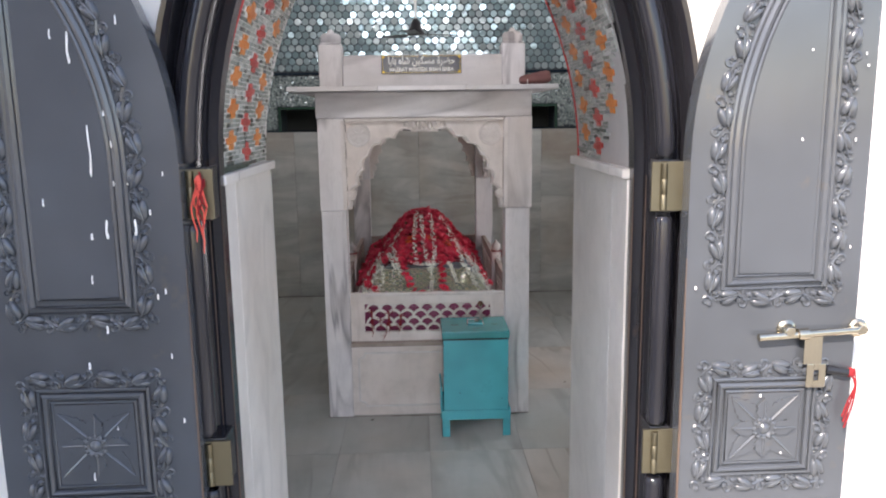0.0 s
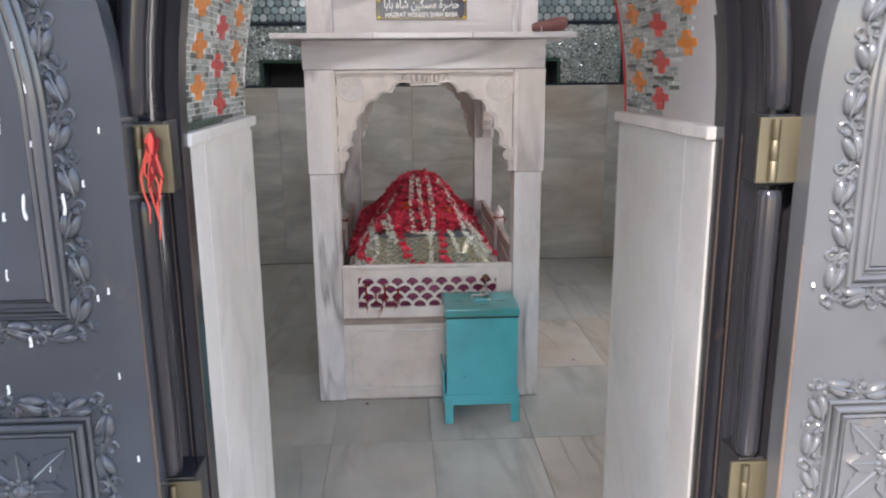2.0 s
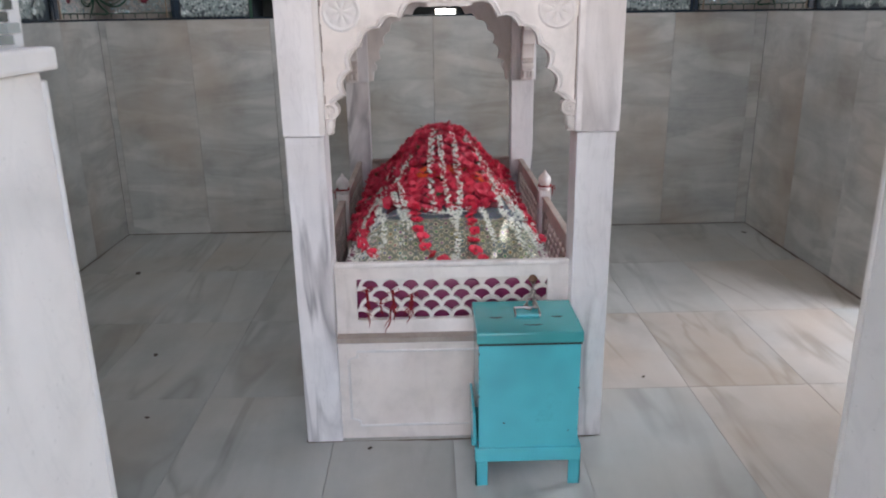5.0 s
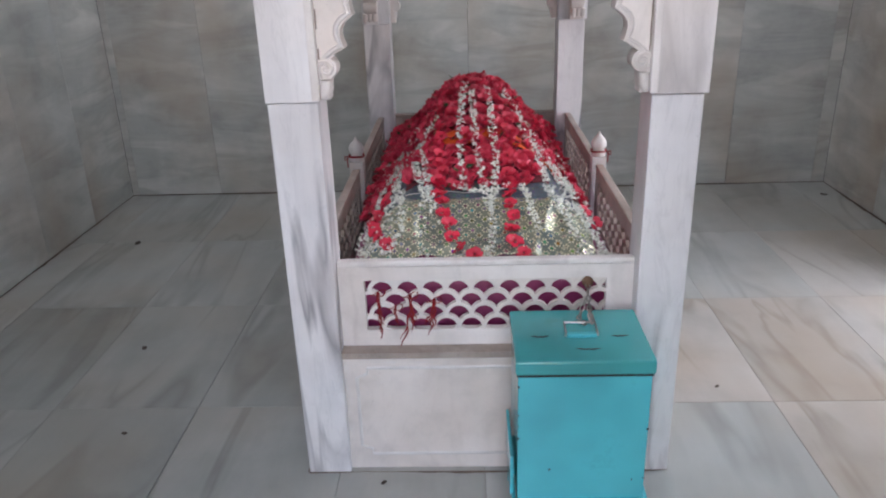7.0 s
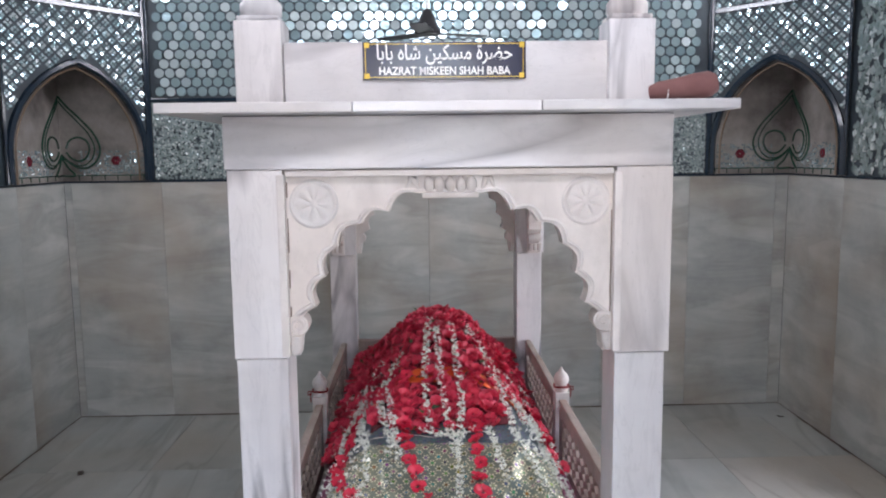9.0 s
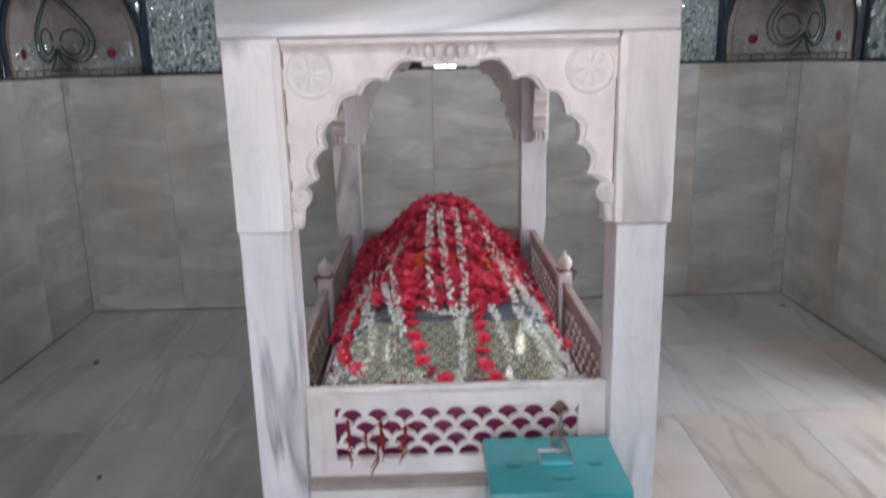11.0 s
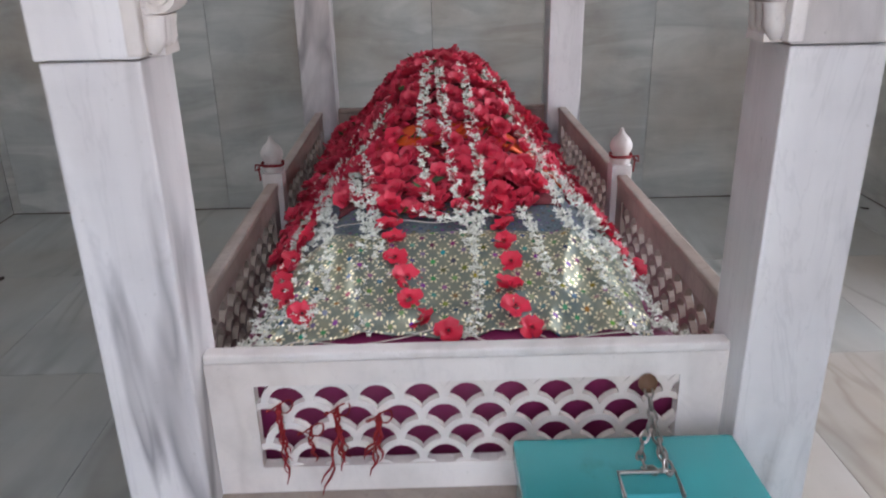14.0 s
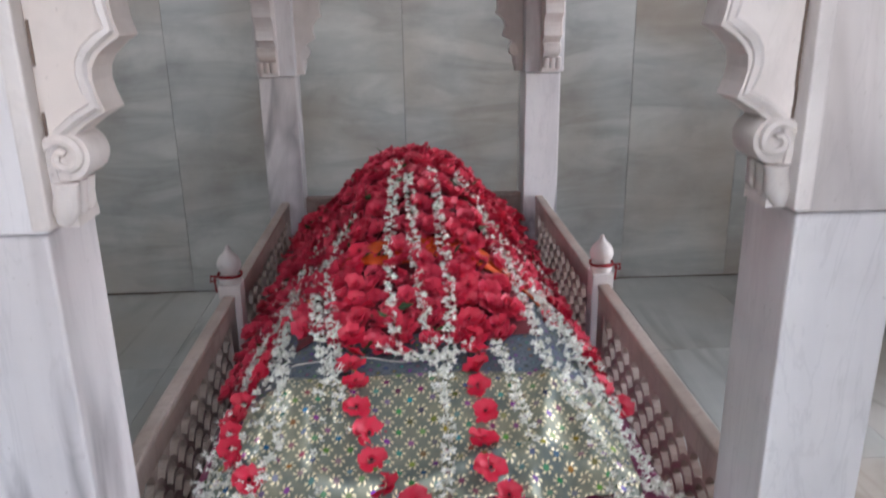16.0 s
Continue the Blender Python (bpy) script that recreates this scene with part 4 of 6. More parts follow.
def corner_niche(a, b, corner, wall):
    a, b = Vector((*a, 0)), Vector((*b, 0))
    along = (b - a).normalized()
    length = (b - a).length
    to = plane_to(a, along, (0, 0, 1))
    mid = length / 2
    hf = mid - 0.022
    arch = pointed_arch(hf, 0.52, 1.57, 12)
    pts = [(0, TOP), (0, DADO + 0.013), (mid - hf, DADO + 0.013)] + [(mid + x, z) for x, z in arch] + [(mid + hf, DADO + 0.013), (length, DADO + 0.013), (length, TOP)]
    screen = tagged(part("corner_niche", slab(bmesh.new(), pts, to, -0.045), M_BACKING), "arched corner niche screen covered in diamond mirrors", "niche", kind="structure")
    line = [(mid - hf, DADO + 0.015)] + [(mid + x, z) for x, z in arch] + [(mid + hf, DADO + 0.015)]
    bm = tube(bmesh.new(), [to @ Vector((u, v, 0.004)) for u, v in line], 0.019, 6)
    part("arch_border", bm, M_BORDER, screen, "dark blue glass arch border")
    inset = [(mid + (u - mid) * 0.90, DADO + 0.015 + (v - DADO - 0.015) * 0.95) for u, v in line]
    part("inner_line", tube(bmesh.new(), [to @ Vector((u, v, -0.02)) for u, v in inset], 0.006, 5), mat("bronze_line", (0.16, 0.11, 0.07), 0.5), screen)
    part("side_border", box(box(bmesh.new(), 0.0, 0.016, -0.012, 0.0, DADO + 0.015, 2.62, 0.002, to @ FLIP), length - 0.016, length, -0.012, 0.0, DADO + 0.015, 2.62, 0.002, to @ FLIP), M_BORDER, screen)
    part("upper_border", boxed(0.018, length - 0.018, -0.012, 0.0, 2.345, 2.37, 0.002, to @ FLIP), M_BORDER, screen)

    def outside(u, v):
        x = abs(u - mid)
        if v < 1.57:
            return x < hf + 0.03
        c = 0.52 - hf
        return (x + c) ** 2 + (v - 1.57) ** 2 < (0.52 + 0.03) ** 2
    mats = []
    step = 0.0315
    for i in range(int(length / step) + 1):
        for k in range(int((2.62 - DADO) / step) + 1):
            if (i + k) % 2:
                continue
            u, v = 0.03 + i * step, DADO + 0.03 + k * step
            if u > length - 0.02 or outside(u, v) or 2.33 < v < 2.385:
                continue
            for du, dv in ((0.0125, 0), (-0.0125, 0), (0, 0.0125), (0, -0.0125)):
                size = rng.uniform(0.0125, 0.0165)
                mats.append(to @ Matrix.Translation((u + du, v + dv, 0.005)) @ Euler((radians(rng.gauss(0, 8)), radians(rng.gauss(0, 8)), radians(45 + rng.gauss(0, 5)))).to_matrix().to_4x4() @ Matrix.Diagonal((size, size, 1, 1)))
    joined("diamond_mirrors", QUAD, mats, M_MIRROR, screen, "small diamond-set mirrors")
    # plastered faces of the corner behind, with a folded spade figure in green line
    c = Vector((*corner, 0))
    for end, sg in ((a, 1), (b, 1)):
        d = (Vector((end.x, end.y, 0)) - c)
        ln = d.length
        d.normalize()
        inward = (a + b) / 2 - c
        t2 = plane_to(c, d, (0, 0, 1))
        flip = 1 if t2.to_3x3().col[2].dot(inward) > 0 else -1
        lift = Matrix.Translation(inward.normalized() * 0.004)
        o = [(0.0, DADO + 0.012), (ln, DADO + 0.012), (ln, 2.35), (0.0, 2.35)]
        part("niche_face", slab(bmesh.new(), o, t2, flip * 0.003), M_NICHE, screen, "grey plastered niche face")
        bm = bmesh.new()
        for fig in spade_half(1):
            tube(bm, [t2 @ Vector((p.x + 0.006, p.y + DADO + 0.03, flip * 0.006)) for p in smooth_line(fig)], 0.006, 5)
        tube(bm, [t2 @ Vector((p.x * 0.86 + 0.006, (p.y - 0.2) * 0.9 + 0.2 + DADO + 0.03, flip * 0.006)) for p in smooth_line(spade_half(1)[0])], 0.004, 5)
        part("spade_line", bm, M_GREEN_LINE, screen, "green glass line figure of a spade")
        bm = tube(bmesh.new(), [t2 @ Vector((u, DADO + 0.045, flip * 0.006)) for u in (0.09, ln - 0.03)], 0.004, 4)
        for k in range(6):
            u = 0.10 + k * (ln - 0.14) / 5
            tube(bm, [t2 @ Vector((u, DADO + 0.016, flip * 0.006)), t2 @ Vector((u, DADO + 0.044, flip * 0.006))], 0.003, 4)
        part("base_ladder", bm, M_GREEN_LINE, screen)
        bm = bmesh.new()
        cu, cv = ln * 0.62, DADO + 0.13
        for k in range(6):
            q = k * math.pi / 3
            lathe(bm, [(0.014, 0), (0.013, 0.004), (0.006, 0.006)], t2 @ Matrix.Translation((cu + 0.016 * math.cos(q), cv + 0.016 * math.sin(q), 0.003 * flip)) @ Matrix.Diagonal((1, 1, flip, 1)), 8)
        part("rosette", bm, M_DARK_RED, screen, "dark red glass flower")
        gl = shard_field(t2, 0.10, ln - 0.04, DADO + 0.04, DADO + 0.19, 0.0135, 16, lambda u, v: rng.random() < 0.25 + 2.6 * (v - DADO - 0.04))
        if flip < 0:
            gl = [t2 @ Matrix.Diagonal((1, 1, -1, 1)) @ t2.inverted() @ g for g in gl]
        joined("glitter_mirrors", QUAD, gl, M_MIRROR, screen, "loose glittering mirror chips")


corner_niche((X0, 5.595), (-1.668, Y1), (X0 - 0.010, Y1 + 0.010), wall_left)
corner_niche((1.618, Y1), (X1, 5.59), (X1 + 0.010, Y1 + 0.010), wall_right)

# ---- doorway: marble jambs, ledges and mosaic soffit ----
for sg, name in ((-1, "west"), (1, "east")):
    face = DC + sg * HALF
    jamb = tagged(new("door_jamb_" + name), "pale marble lined door jamb with a projecting ledge", "door jamb", kind="structure")
    for ya, yb in ((WALL_OUT + 0.002, 1.522), (1.524, YIN + 0.004)):
        part("jamb_slab", boxed(min(face, face + sg * 0.013), max(face, face + sg * 0.013), ya, yb, 0.0, 1.386, 0.002), M_JAMB, jamb)
        part("ledge_slab", boxed(min(face - sg * 0.011, face + sg * 0.013), max(face - sg * 0.011, face + sg * 0.013), ya, yb + (0.018 if yb > 1.6 else 0), 1.3875, 1.410, 0.004), M_JAMB, jamb)
    # the room side of the wall beside the door
    part("reveal_slab", boxed(min(face, face + sg * 0.5), max(face, face + sg * 0.5), YIN + 0.006, YIN + 0.016, 0.0, 1.378, 0.002), M_JAMB, jamb)
    # soffit: bedding and tesserae on the arch
    R = 1.06
    cxx = DC - sg * (R - HALF - 0.014)

    def arch_at(a, y, lift, sg=sg, cxx=cxx):
        r = R - lift
        return Vector((cxx + sg * r * math.cos(a), y, 1.39 + r * math.sin(a)))

    top_a = math.acos((R - HALF - 0.014) / R) * 0.995
    vs, fs = [], []
    steps = [0.019 + (top_a - 0.019) * i / 24 for i in range(25)]
    for a in steps:
        vs += [arch_at(a, WALL_OUT, 0.004), arch_at(a, YIN + 0.002, 0.004)]
    for i in range(24):
        fs.append((2 * i, 2 * i + 2, 2 * i + 3, 2 * i + 1))
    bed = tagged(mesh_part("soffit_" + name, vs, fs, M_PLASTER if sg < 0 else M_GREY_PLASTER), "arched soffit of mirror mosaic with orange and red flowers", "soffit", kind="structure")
    flowers = []
    for col, (yc, off) in enumerate(((1.53, 0.0), (1.68, -0.45), (1.82, 0.0))):
        for k in range(14):
            s = 0.090 + 0.071 * (k + off)
            if s / R < top_a - 0.03:
                flowers.append((s / R, yc + rng.gauss(0, 0.006), col))
    mats = []
    row_h = 0.0105 if sg < 0 else 0.0087
    s = 0.028
    while s / R < top_a:
        y = WALL_OUT + (0.032 if sg < 0 else 0.012) + rng.uniform(0, 0.004)
        while y < YIN - 0.004:
            ln = rng.choice((0.018, 0.026, 0.032, 0.038)) if sg < 0 else rng.choice((0.026, 0.036, 0.05, 0.062))
            yc = y + ln / 2
            bare = sg > 0 and (yc - WALL_OUT) / 0.30 + (s - 0.02) / 0.26 + 0.25 * noise.noise(Vector((yc * 14, s * 14, 3))) < 1.0
            if yc + ln / 2 < YIN and not bare and not any(abs((fa - s / R) * R) < 0.020 and abs(fy - yc) < (0.044 if abs((fa - s / R) * R) < 0.009 else 0.022) + ln * 0.3 for fa, fy, _ in flowers):
                a = s / R
                p = arch_at(a, yc, 0.0062)
                rx = Vector((0, 1, 0))
                up = Vector((-sg * math.sin(a), 0, math.cos(a)))
                nrm = rx.cross(up)
                inwards = Vector((-sg * math.cos(a), 0, -math.sin(a)))
                if nrm.dot(inwards) < 0:
                    rx = -rx
                    nrm = -nrm
                m = Matrix.Translation(p) @ Matrix((rx, up, nrm)).transposed().to_4x4() @ Euler((radians(rng.gauss(0, 1.6)), radians(rng.gauss(0, 1.2)), radians(rng.gauss(0, 1.5)))).to_matrix().to_4x4() @ Matrix.Diagonal((ln - 0.0022, row_h - 0.0013, 0.6, 1))
                mats.append(m)
            y += ln
        s += row_h
    joined("tesserae", QUAD, mats, M_TESSERA, bed, "grey-green mirror and glass tesserae")
    base = {}
    for colour, material in (("orange", M_ORANGE), ("red", M_RED_TILE)):
        bm = bmesh.new()
        for ua, ub, va, vb in ((-0.0205, -0.0005, -0.0095, 0.0095), (0.0005, 0.0205, -0.0095, 0.0095), (-0.040, -0.0215, -0.0075, 0.006), (0.0215, 0.040, -0.006, 0.0075), (-0.017, 0.014, 0.0105, 0.022), (-0.014, 0.018, -0.022, -0.0105)):
            box(bm, ua * 1.12, ub * 1.12, va, vb, -0.004, 0.0015)
        base[colour] = piece_mesh("mosaic_flower", bm, material)
    for a, yc, col in flowers:
        if sg > 0 and (yc - WALL_OUT) / 0.30 + (a * R - 0.02) / 0.26 < 0.9:
            continue
        ob = new("mosaic_flower", base["red" if col == 1 else "orange"])
        inwards = Vector((-sg * math.cos(a), 0, -math.sin(a)))
        up = Vector((-sg * math.sin(a), 0, math.cos(a)))
        ob.matrix_basis = Matrix.Translation(arch_at(a, yc, 0.0055)) @ Matrix((up.cross(inwards), up, inwards)).transposed().to_4x4() @ Matrix.Rotation(radians(rng.uniform(-8, 8)), 4, "Z")
        ob.parent = bed
    yl = WALL_OUT + 0.027 if sg < 0 else YIN - 0.003
    part("red_edge_strip", tube(bmesh.new(), [arch_at(a, yl, 0.006) for a in steps], 0.004 if sg < 0 else 0.0025, 5), M_RED_LINE, bed, "red painted edge strip")
    if sg < 0:
        part("green_base_strip", boxed(face - 0.011, face - 0.001, WALL_OUT + 0.01, 1.68, 1.4105, 1.424, 0.002), M_GREEN_LINE, bed, "dark green glass strip")

# ---- wooden door frame ----
profile = [(0.0, 1.413), (0.0, 1.372), (0.008, 1.362), (0.014, 1.350), (0.020, 1.352), (0.024, 1.345), (0.028, 1.325), (0.034, 1.306), (0.042, 1.293), (0.052, 1.287), (0.062, 1.289), (0.070, 1.297), (0.075, 1.312), (0.080, 1.300), (0.084, 1.272), (0.092, 1.258), (0.101, 1.256), (0.106, 1.268), (0.106, 1.284)]
FC, FH = -0.041, 0.430
bm = bmesh.new()
rings = []
for o, y in profile:
    line = [(-(FH + o), 0.0)] + [(x, z) for x, z in pointed_arch(FH + o, 1.05 + o, 1.42, 16)] + [(FH + o, 0.0)]
    rings.append([bm.verts.new((FC + x, y, z)) for x, z in line])
for r0, r1 in zip(rings, rings[1:]):
    for i in range(len(r0) - 1):
        bm.faces.new((r0[i], r0[i + 1], r1[i + 1], r1[i]))
frame_ob = tagged(part("door_frame", bm, M_FRAME, smooth=True), "dark glossy moulded wooden frame of a pointed arch doorway", "door frame", kind="structure")

# round reeds on the frame, broken at the hinges
RO = FH + 0.029
for sg in (-1, 1):
    rx = FC + sg * RO
    for z0, z1 in ((0.0, 0.776), (0.894, 1.326)):
        zs = [z0, z0 + 0.004, z0 + 0.012, (z0 + z1) / 2, z1 - 0.012, z1 - 0.004, z1]
        part("frame_reed", tube(bmesh.new(), [(rx, 1.264, z) for z in zs], [0.014, 0.0175, 0.019, 0.019, 0.019, 0.0175, 0.014], 16), M_FRAME, frame_ob, smooth=True)
    for zc in (1.385, 0.835):
        part("hinge_block", boxed(rx - (0.012 if sg > 0 else 0.030), rx + (0.030 if sg > 0 else 0.036), 1.2605, 1.33, zc - 0.052, zc + 0.052, 0.002), M_FRAME, frame_ob)
line = [(-RO, 1.444), (-RO, 1.452)] + [(x, z) for x, z in pointed_arch(RO, 1.05 + 0.029, 1.42, 16) if z > 1.47] + [(RO, 1.452), (RO, 1.444)]
part("frame_reed", tube(bmesh.new(), [(FC + x, 1.264, z) for x, z in line], [0.014] + [0.019] * (len(line) - 2) + [0.014], 16), M_FRAME, frame_ob, smooth=True)

# ---- carved door leaves ----


def leaf_curve(hx, fx, inset_h, inset_f, spring=1.44, radius=0.75):
    """Points up the hinge side, over the curved shoulder, to the free edge: (x, z)."""
    sg = 1 if fx > hx else -1
    w = abs(fx - hx)
    r = radius - inset_h
    c = radius
    out = []
    stop = w - inset_f
    amax = math.acos(max(-1, (c - stop) / r))
    for i in range(17):
        a = amax * i / 16
        out.append((hx + sg * (c - r * math.cos(a)), spring + r * math.sin(a)))
    return out, sg


def scroll_band(bm, pts, y):
    """Carved running scroll with beads along a closed path of (x, z)."""
    path = [Vector((x, 0, z)) for x, z in pts]
    dist = [0]
    for a, b in zip(path, path[1:] + path[:1]):
        dist.append(dist[-1] + (b - a).length)
    total = dist[-1]
    n = 2 * max(3, round(total / 0.062 / 2))

    def at(s):
        s %= total
        for i in range(len(path)):
            if dist[i + 1] >= s:
                a, b = path[i], path[(i + 1) % len(path)]
                return a.lerp(b, (s - dist[i]) / max(1e-6, dist[i + 1] - dist[i])), (b - a).normalized()
        return path[0], Vector((1, 0, 0))
    wave = total / n
    vine = []
    for q in range(n * 8):
        p, d = at(q * wave / 8)
        vine.append(p + Vector((-d.z, 0, d.x)) * (0.0095 * math.sin(q * math.pi / 8)) + Vector((0, y, 0)))
    tube(bm, vine, 0.0042, 6, True)
    for k in range(n):
        flip = 1 if k % 2 else -1
        p, d = at((k + 0.5) * wave)
        nrm = Vector((-d.z, 0, d.x))
        # a broad cupped leaf in the hollow of each wave, split by a midrib
        lean = (d + nrm * (0.30 * flip)).normalized()
        turn = Matrix((lean, Vector((0, -1, 0)).cross(lean), Vector((0, -1, 0)))).transposed().to_4x4()
        c = p - nrm * (flip * 0.004) + Vector((0, y, 0))
        for side in (-1, 1):
            lathe(bm, [(0.0135, -0.004), (0.0135, 0.004), (0.0105, 0.0085), (0.004, 0.0115)], Matrix.Translation(c) @ turn @ Matrix.Translation((0, side * 0.0055, 0)) @ Matrix.Rotation(side * 0.22, 4, "Z") @ Matrix.Diagonal((1.45, 0.62, 1, 1)), 10)
        tube(bm, [c + lean * t + Vector((0, -0.0095, 0)) for t in (-0.019, -0.006, 0.008, 0.023)], [0.0015, 0.0028, 0.0024, 0.001], 5)
        # curls and buds at the crossings
        p2, d2 = at((k + 1.0) * wave)
        n2 = Vector((-d2.z, 0, d2.x))
        for side in (-1, 1):
            curl = []
            for q in range(13):
                a, r = q * 0.62, 0.0095 * (1 - q / 17)
                curl.append(p2 + n2 * (side * (0.0115 - r * math.cos(a))) + d2 * (flip * side * (r * math.sin(a) - 0.004)) + Vector((0, y - 0.001, 0)))
            tube(bm, curl, [0.0040 - 0.00018 * q for q in range(13)], 5)
            bud = p2 + n2 * (side * 0.0055) - d2 * (flip * side * 0.011) + Vector((0, y, 0))
            lathe(bm, [(0.0062, -0.003), (0.0062, 0.003), (0.003, 0.0065)], Matrix.Translation(bud) @ turn, 7)
    return bm


LEAF_Y = 1.215


def door_leaf(number, hx, fx, mh, mf, Z1, low0, low1, label):
    """An arched leaf folded back flat against the wall, with two carved panels."""
    curve, sg = leaf_curve(hx, fx, 0.0, 0.0)
    to = plane_to((0, LEAF_Y, 0), (1, 0, 0), (0, 0, 1))
    outline = [(hx, 0.012)] + curve + [(fx, 0.012)]
    bm = slab(bmesh.new(), outline, to, -0.044)
    leaf = tagged(part("door_" + str(number), bm, M_DOOR), label, "door", kind="structure")

    def upper(inset):
        c, _ = leaf_curve(hx, fx, mh + inset, mf + inset)
        return [(c[0][0], Z1 + inset)] + c + [(c[-1][0], Z1 + inset)]
    xa, xb = sorted((hx + sg * (mh - 0.008), fx - sg * (mf + 0.004)))

    def lower(inset):
        return [(xa + inset, low0 + inset), (xa + inset, low1 - inset), (xb - inset, low1 - inset), (xb - inset, low0 + inset)]
    for shape, name in ((upper, "upper_panel"), (lower, "lower_panel")):
        panel = part(name, slab(bmesh.new(), shape(0.066), to @ Matrix.Translation((0, 0, 0.0005)), 0.004), M_DOOR, leaf)
        bm = bmesh.new()
        scroll_band(bm, [(x, z) for x, z in shape(0.017)], LEAF_Y + 0.0005)
        part("carved_border", bm, M_DOOR, panel, "carved running leaf scroll", True)
        for inset, r in ((0.037, 0.006), (0.049, 0.009), (0.062, 0.005)):
            part("moulding", tube(bmesh.new(), [Vector((x, LEAF_Y - 0.001, z)) for x, z in shape(inset)], r, 8, True), M_DOOR, panel, smooth=True)
    # four-petalled flower in the lower panel
    cx, cz = (xa + xb) / 2, (low0 + low1) / 2
    bm = bmesh.new()
    heart = Vector((cx, LEAF_Y, cz))

    def flat_leaf(angle, shape, depth, rib):
        """A flat carved leaf with a nicked edge and a raised midrib."""
        ca, sa = math.cos(angle), math.sin(angle)
        edge = [(r, w) for r, w in shape] + [(r, -w) for r, w in shape[::-1] if w > 0]
        slab(bm, [(cx + r * ca - w * sa, cz + r * sa + w * ca) for r, w in edge], to @ Matrix.Translation((0, 0, 0.004)), depth)
        d = Vector((ca, 0, sa))
        tube(bm, [heart - Vector((0, 0.004 + depth, 0)) + d * r for r in (0.014, 0.035, shape[-1][0] * 0.75, shape[-1][0] * 0.98)], [rib, rib, rib * 0.8, rib * 0.4], 6)
    diag = math.atan2(0.072, (xb - xa) / 2 - 0.066)
    far = math.hypot(0.066, (xb - xa) / 2 - 0.072)
    for k in range(4):
        q = (diag, math.pi - diag, math.pi + diag, -diag)[k]
        flat_leaf(q, [(0.014, 0.004), (0.026, 0.017), (0.036, 0.022), (0.040, 0.019), (0.050, 0.022), (0.055, 0.018), (0.064, 0.018), (0.069, 0.013), (0.078, 0.010), (far, 0.0)], 0.004, 0.0035)
        flat_leaf(radians(90 * k), [(0.014, 0.004), (0.022, 0.011), (0.034, 0.017), (0.038, 0.014), (0.046, 0.015), (0.051, 0.010), (0.064, 0.0)], 0.008, 0.0028)
    for k in range(12):
        q = k * math.pi / 6
        lathe(bm, [(0.0055, 0.0), (0.0045, 0.004), (0.001, 0.006)], Matrix.Translation((cx + 0.020 * math.cos(q), LEAF_Y - 0.011, cz + 0.020 * math.sin(q))) @ Matrix.Rotation(radians(90), 4, "X"), 8)
    lathe(bm, [(0.020, 0.0), (0.020, 0.006), (0.016, 0.010), (0.012, 0.007), (0.008, 0.012), (0.002, 0.014)], Matrix.Translation((cx, LEAF_Y - 0.006, cz)) @ Matrix.Rotation(radians(90), 4, "X"), 14)
    part("carved_flower", bm, M_DOOR, bpy.data.objects["door_" + str(number)], "carved flower of eight leaves with a beaded heart", True)
    return leaf


leaf_left = door_leaf(1, -0.504, -0.885, 0.061, 0.040, 1.131, 0.755, 1.052, "dark glossy carved door leaf, folded open, with white drips and painted highlights")
leaf_right = door_leaf(2, 0.452, 0.795, 0.036, 0.034, 1.152, 0.765, 1.040, "dark glossy carved door leaf, folded open, with a brass bolt")

# white paint drips, and some highlights painted like them: x, top and length
DRIPS_AND_GLINTS = [(-0.681, 1.683, 0.056), (-0.711, 1.688, 0.018), (-0.594, 1.71, 0.016), (-0.661, 1.519, 0.094), (-0.619, 1.516, 0.041), (-0.629, 1.544, 0.009), (-0.753, 1.386, 0.014), (-0.641, 1.345, 0.036), (-0.67, 1.32, 0.012), (-0.589, 1.345, 0.031), (-0.622, 1.416, 0.008), (-0.596, 1.422, 0.013), (-0.677, 1.241, 0.017), (-0.793, 1.152, 0.008), (-0.734, 1.151, 0.013), (-0.658, 1.143, 0.016), (-0.558, 1.202, 0.01), (-0.543, 1.212, 0.01), (-0.541, 1.085, 0.01), (-0.698, 1.071, 0.014), (-0.676, 1.042, 0.01), (-0.532, 1.433, 0.008), (-0.527, 0.954, 0.009), (-0.655, 0.944, 0.011), (-0.7, 0.923, 0.009), (-0.56, 1.363, 0.01), (-0.709, 0.846, 0.018)]
r2 = random.Random(5)
dots = [(r2.uniform(0.46, 0.78), r2.uniform(0.72, 1.74), r2.uniform(0.003, 0.006)) for i in range(14)]
for leaf, marks in ((leaf_left, DRIPS_AND_GLINTS), (leaf_right, dots)):
    bm = bmesh.new()
    for x, z, ln in marks:
        w = r2.uniform(0.0016, 0.0026) if ln < 0.03 else r2.uniform(0.0022, 0.0030)
        sway = r2.uniform(-0.06, 0.06) * ln
        tube(bm, [(x, LEAF_Y - 0.0060, z), (x, LEAF_Y - 0.0068, z - ln * 0.15), (x + sway, LEAF_Y - 0.0068, z - ln * 0.6), (x, LEAF_Y - 0.0068, z - ln * 0.9), (x, LEAF_Y - 0.0060, z - ln)], [w * 0.4, w * 0.8, w * 0.7, w, w * 0.4], 6)
    part("paint_drips", bm, M_WHITE_PAINT, leaf, "dried white paint drips and painted highlights", True)["kind"] = "stuff"

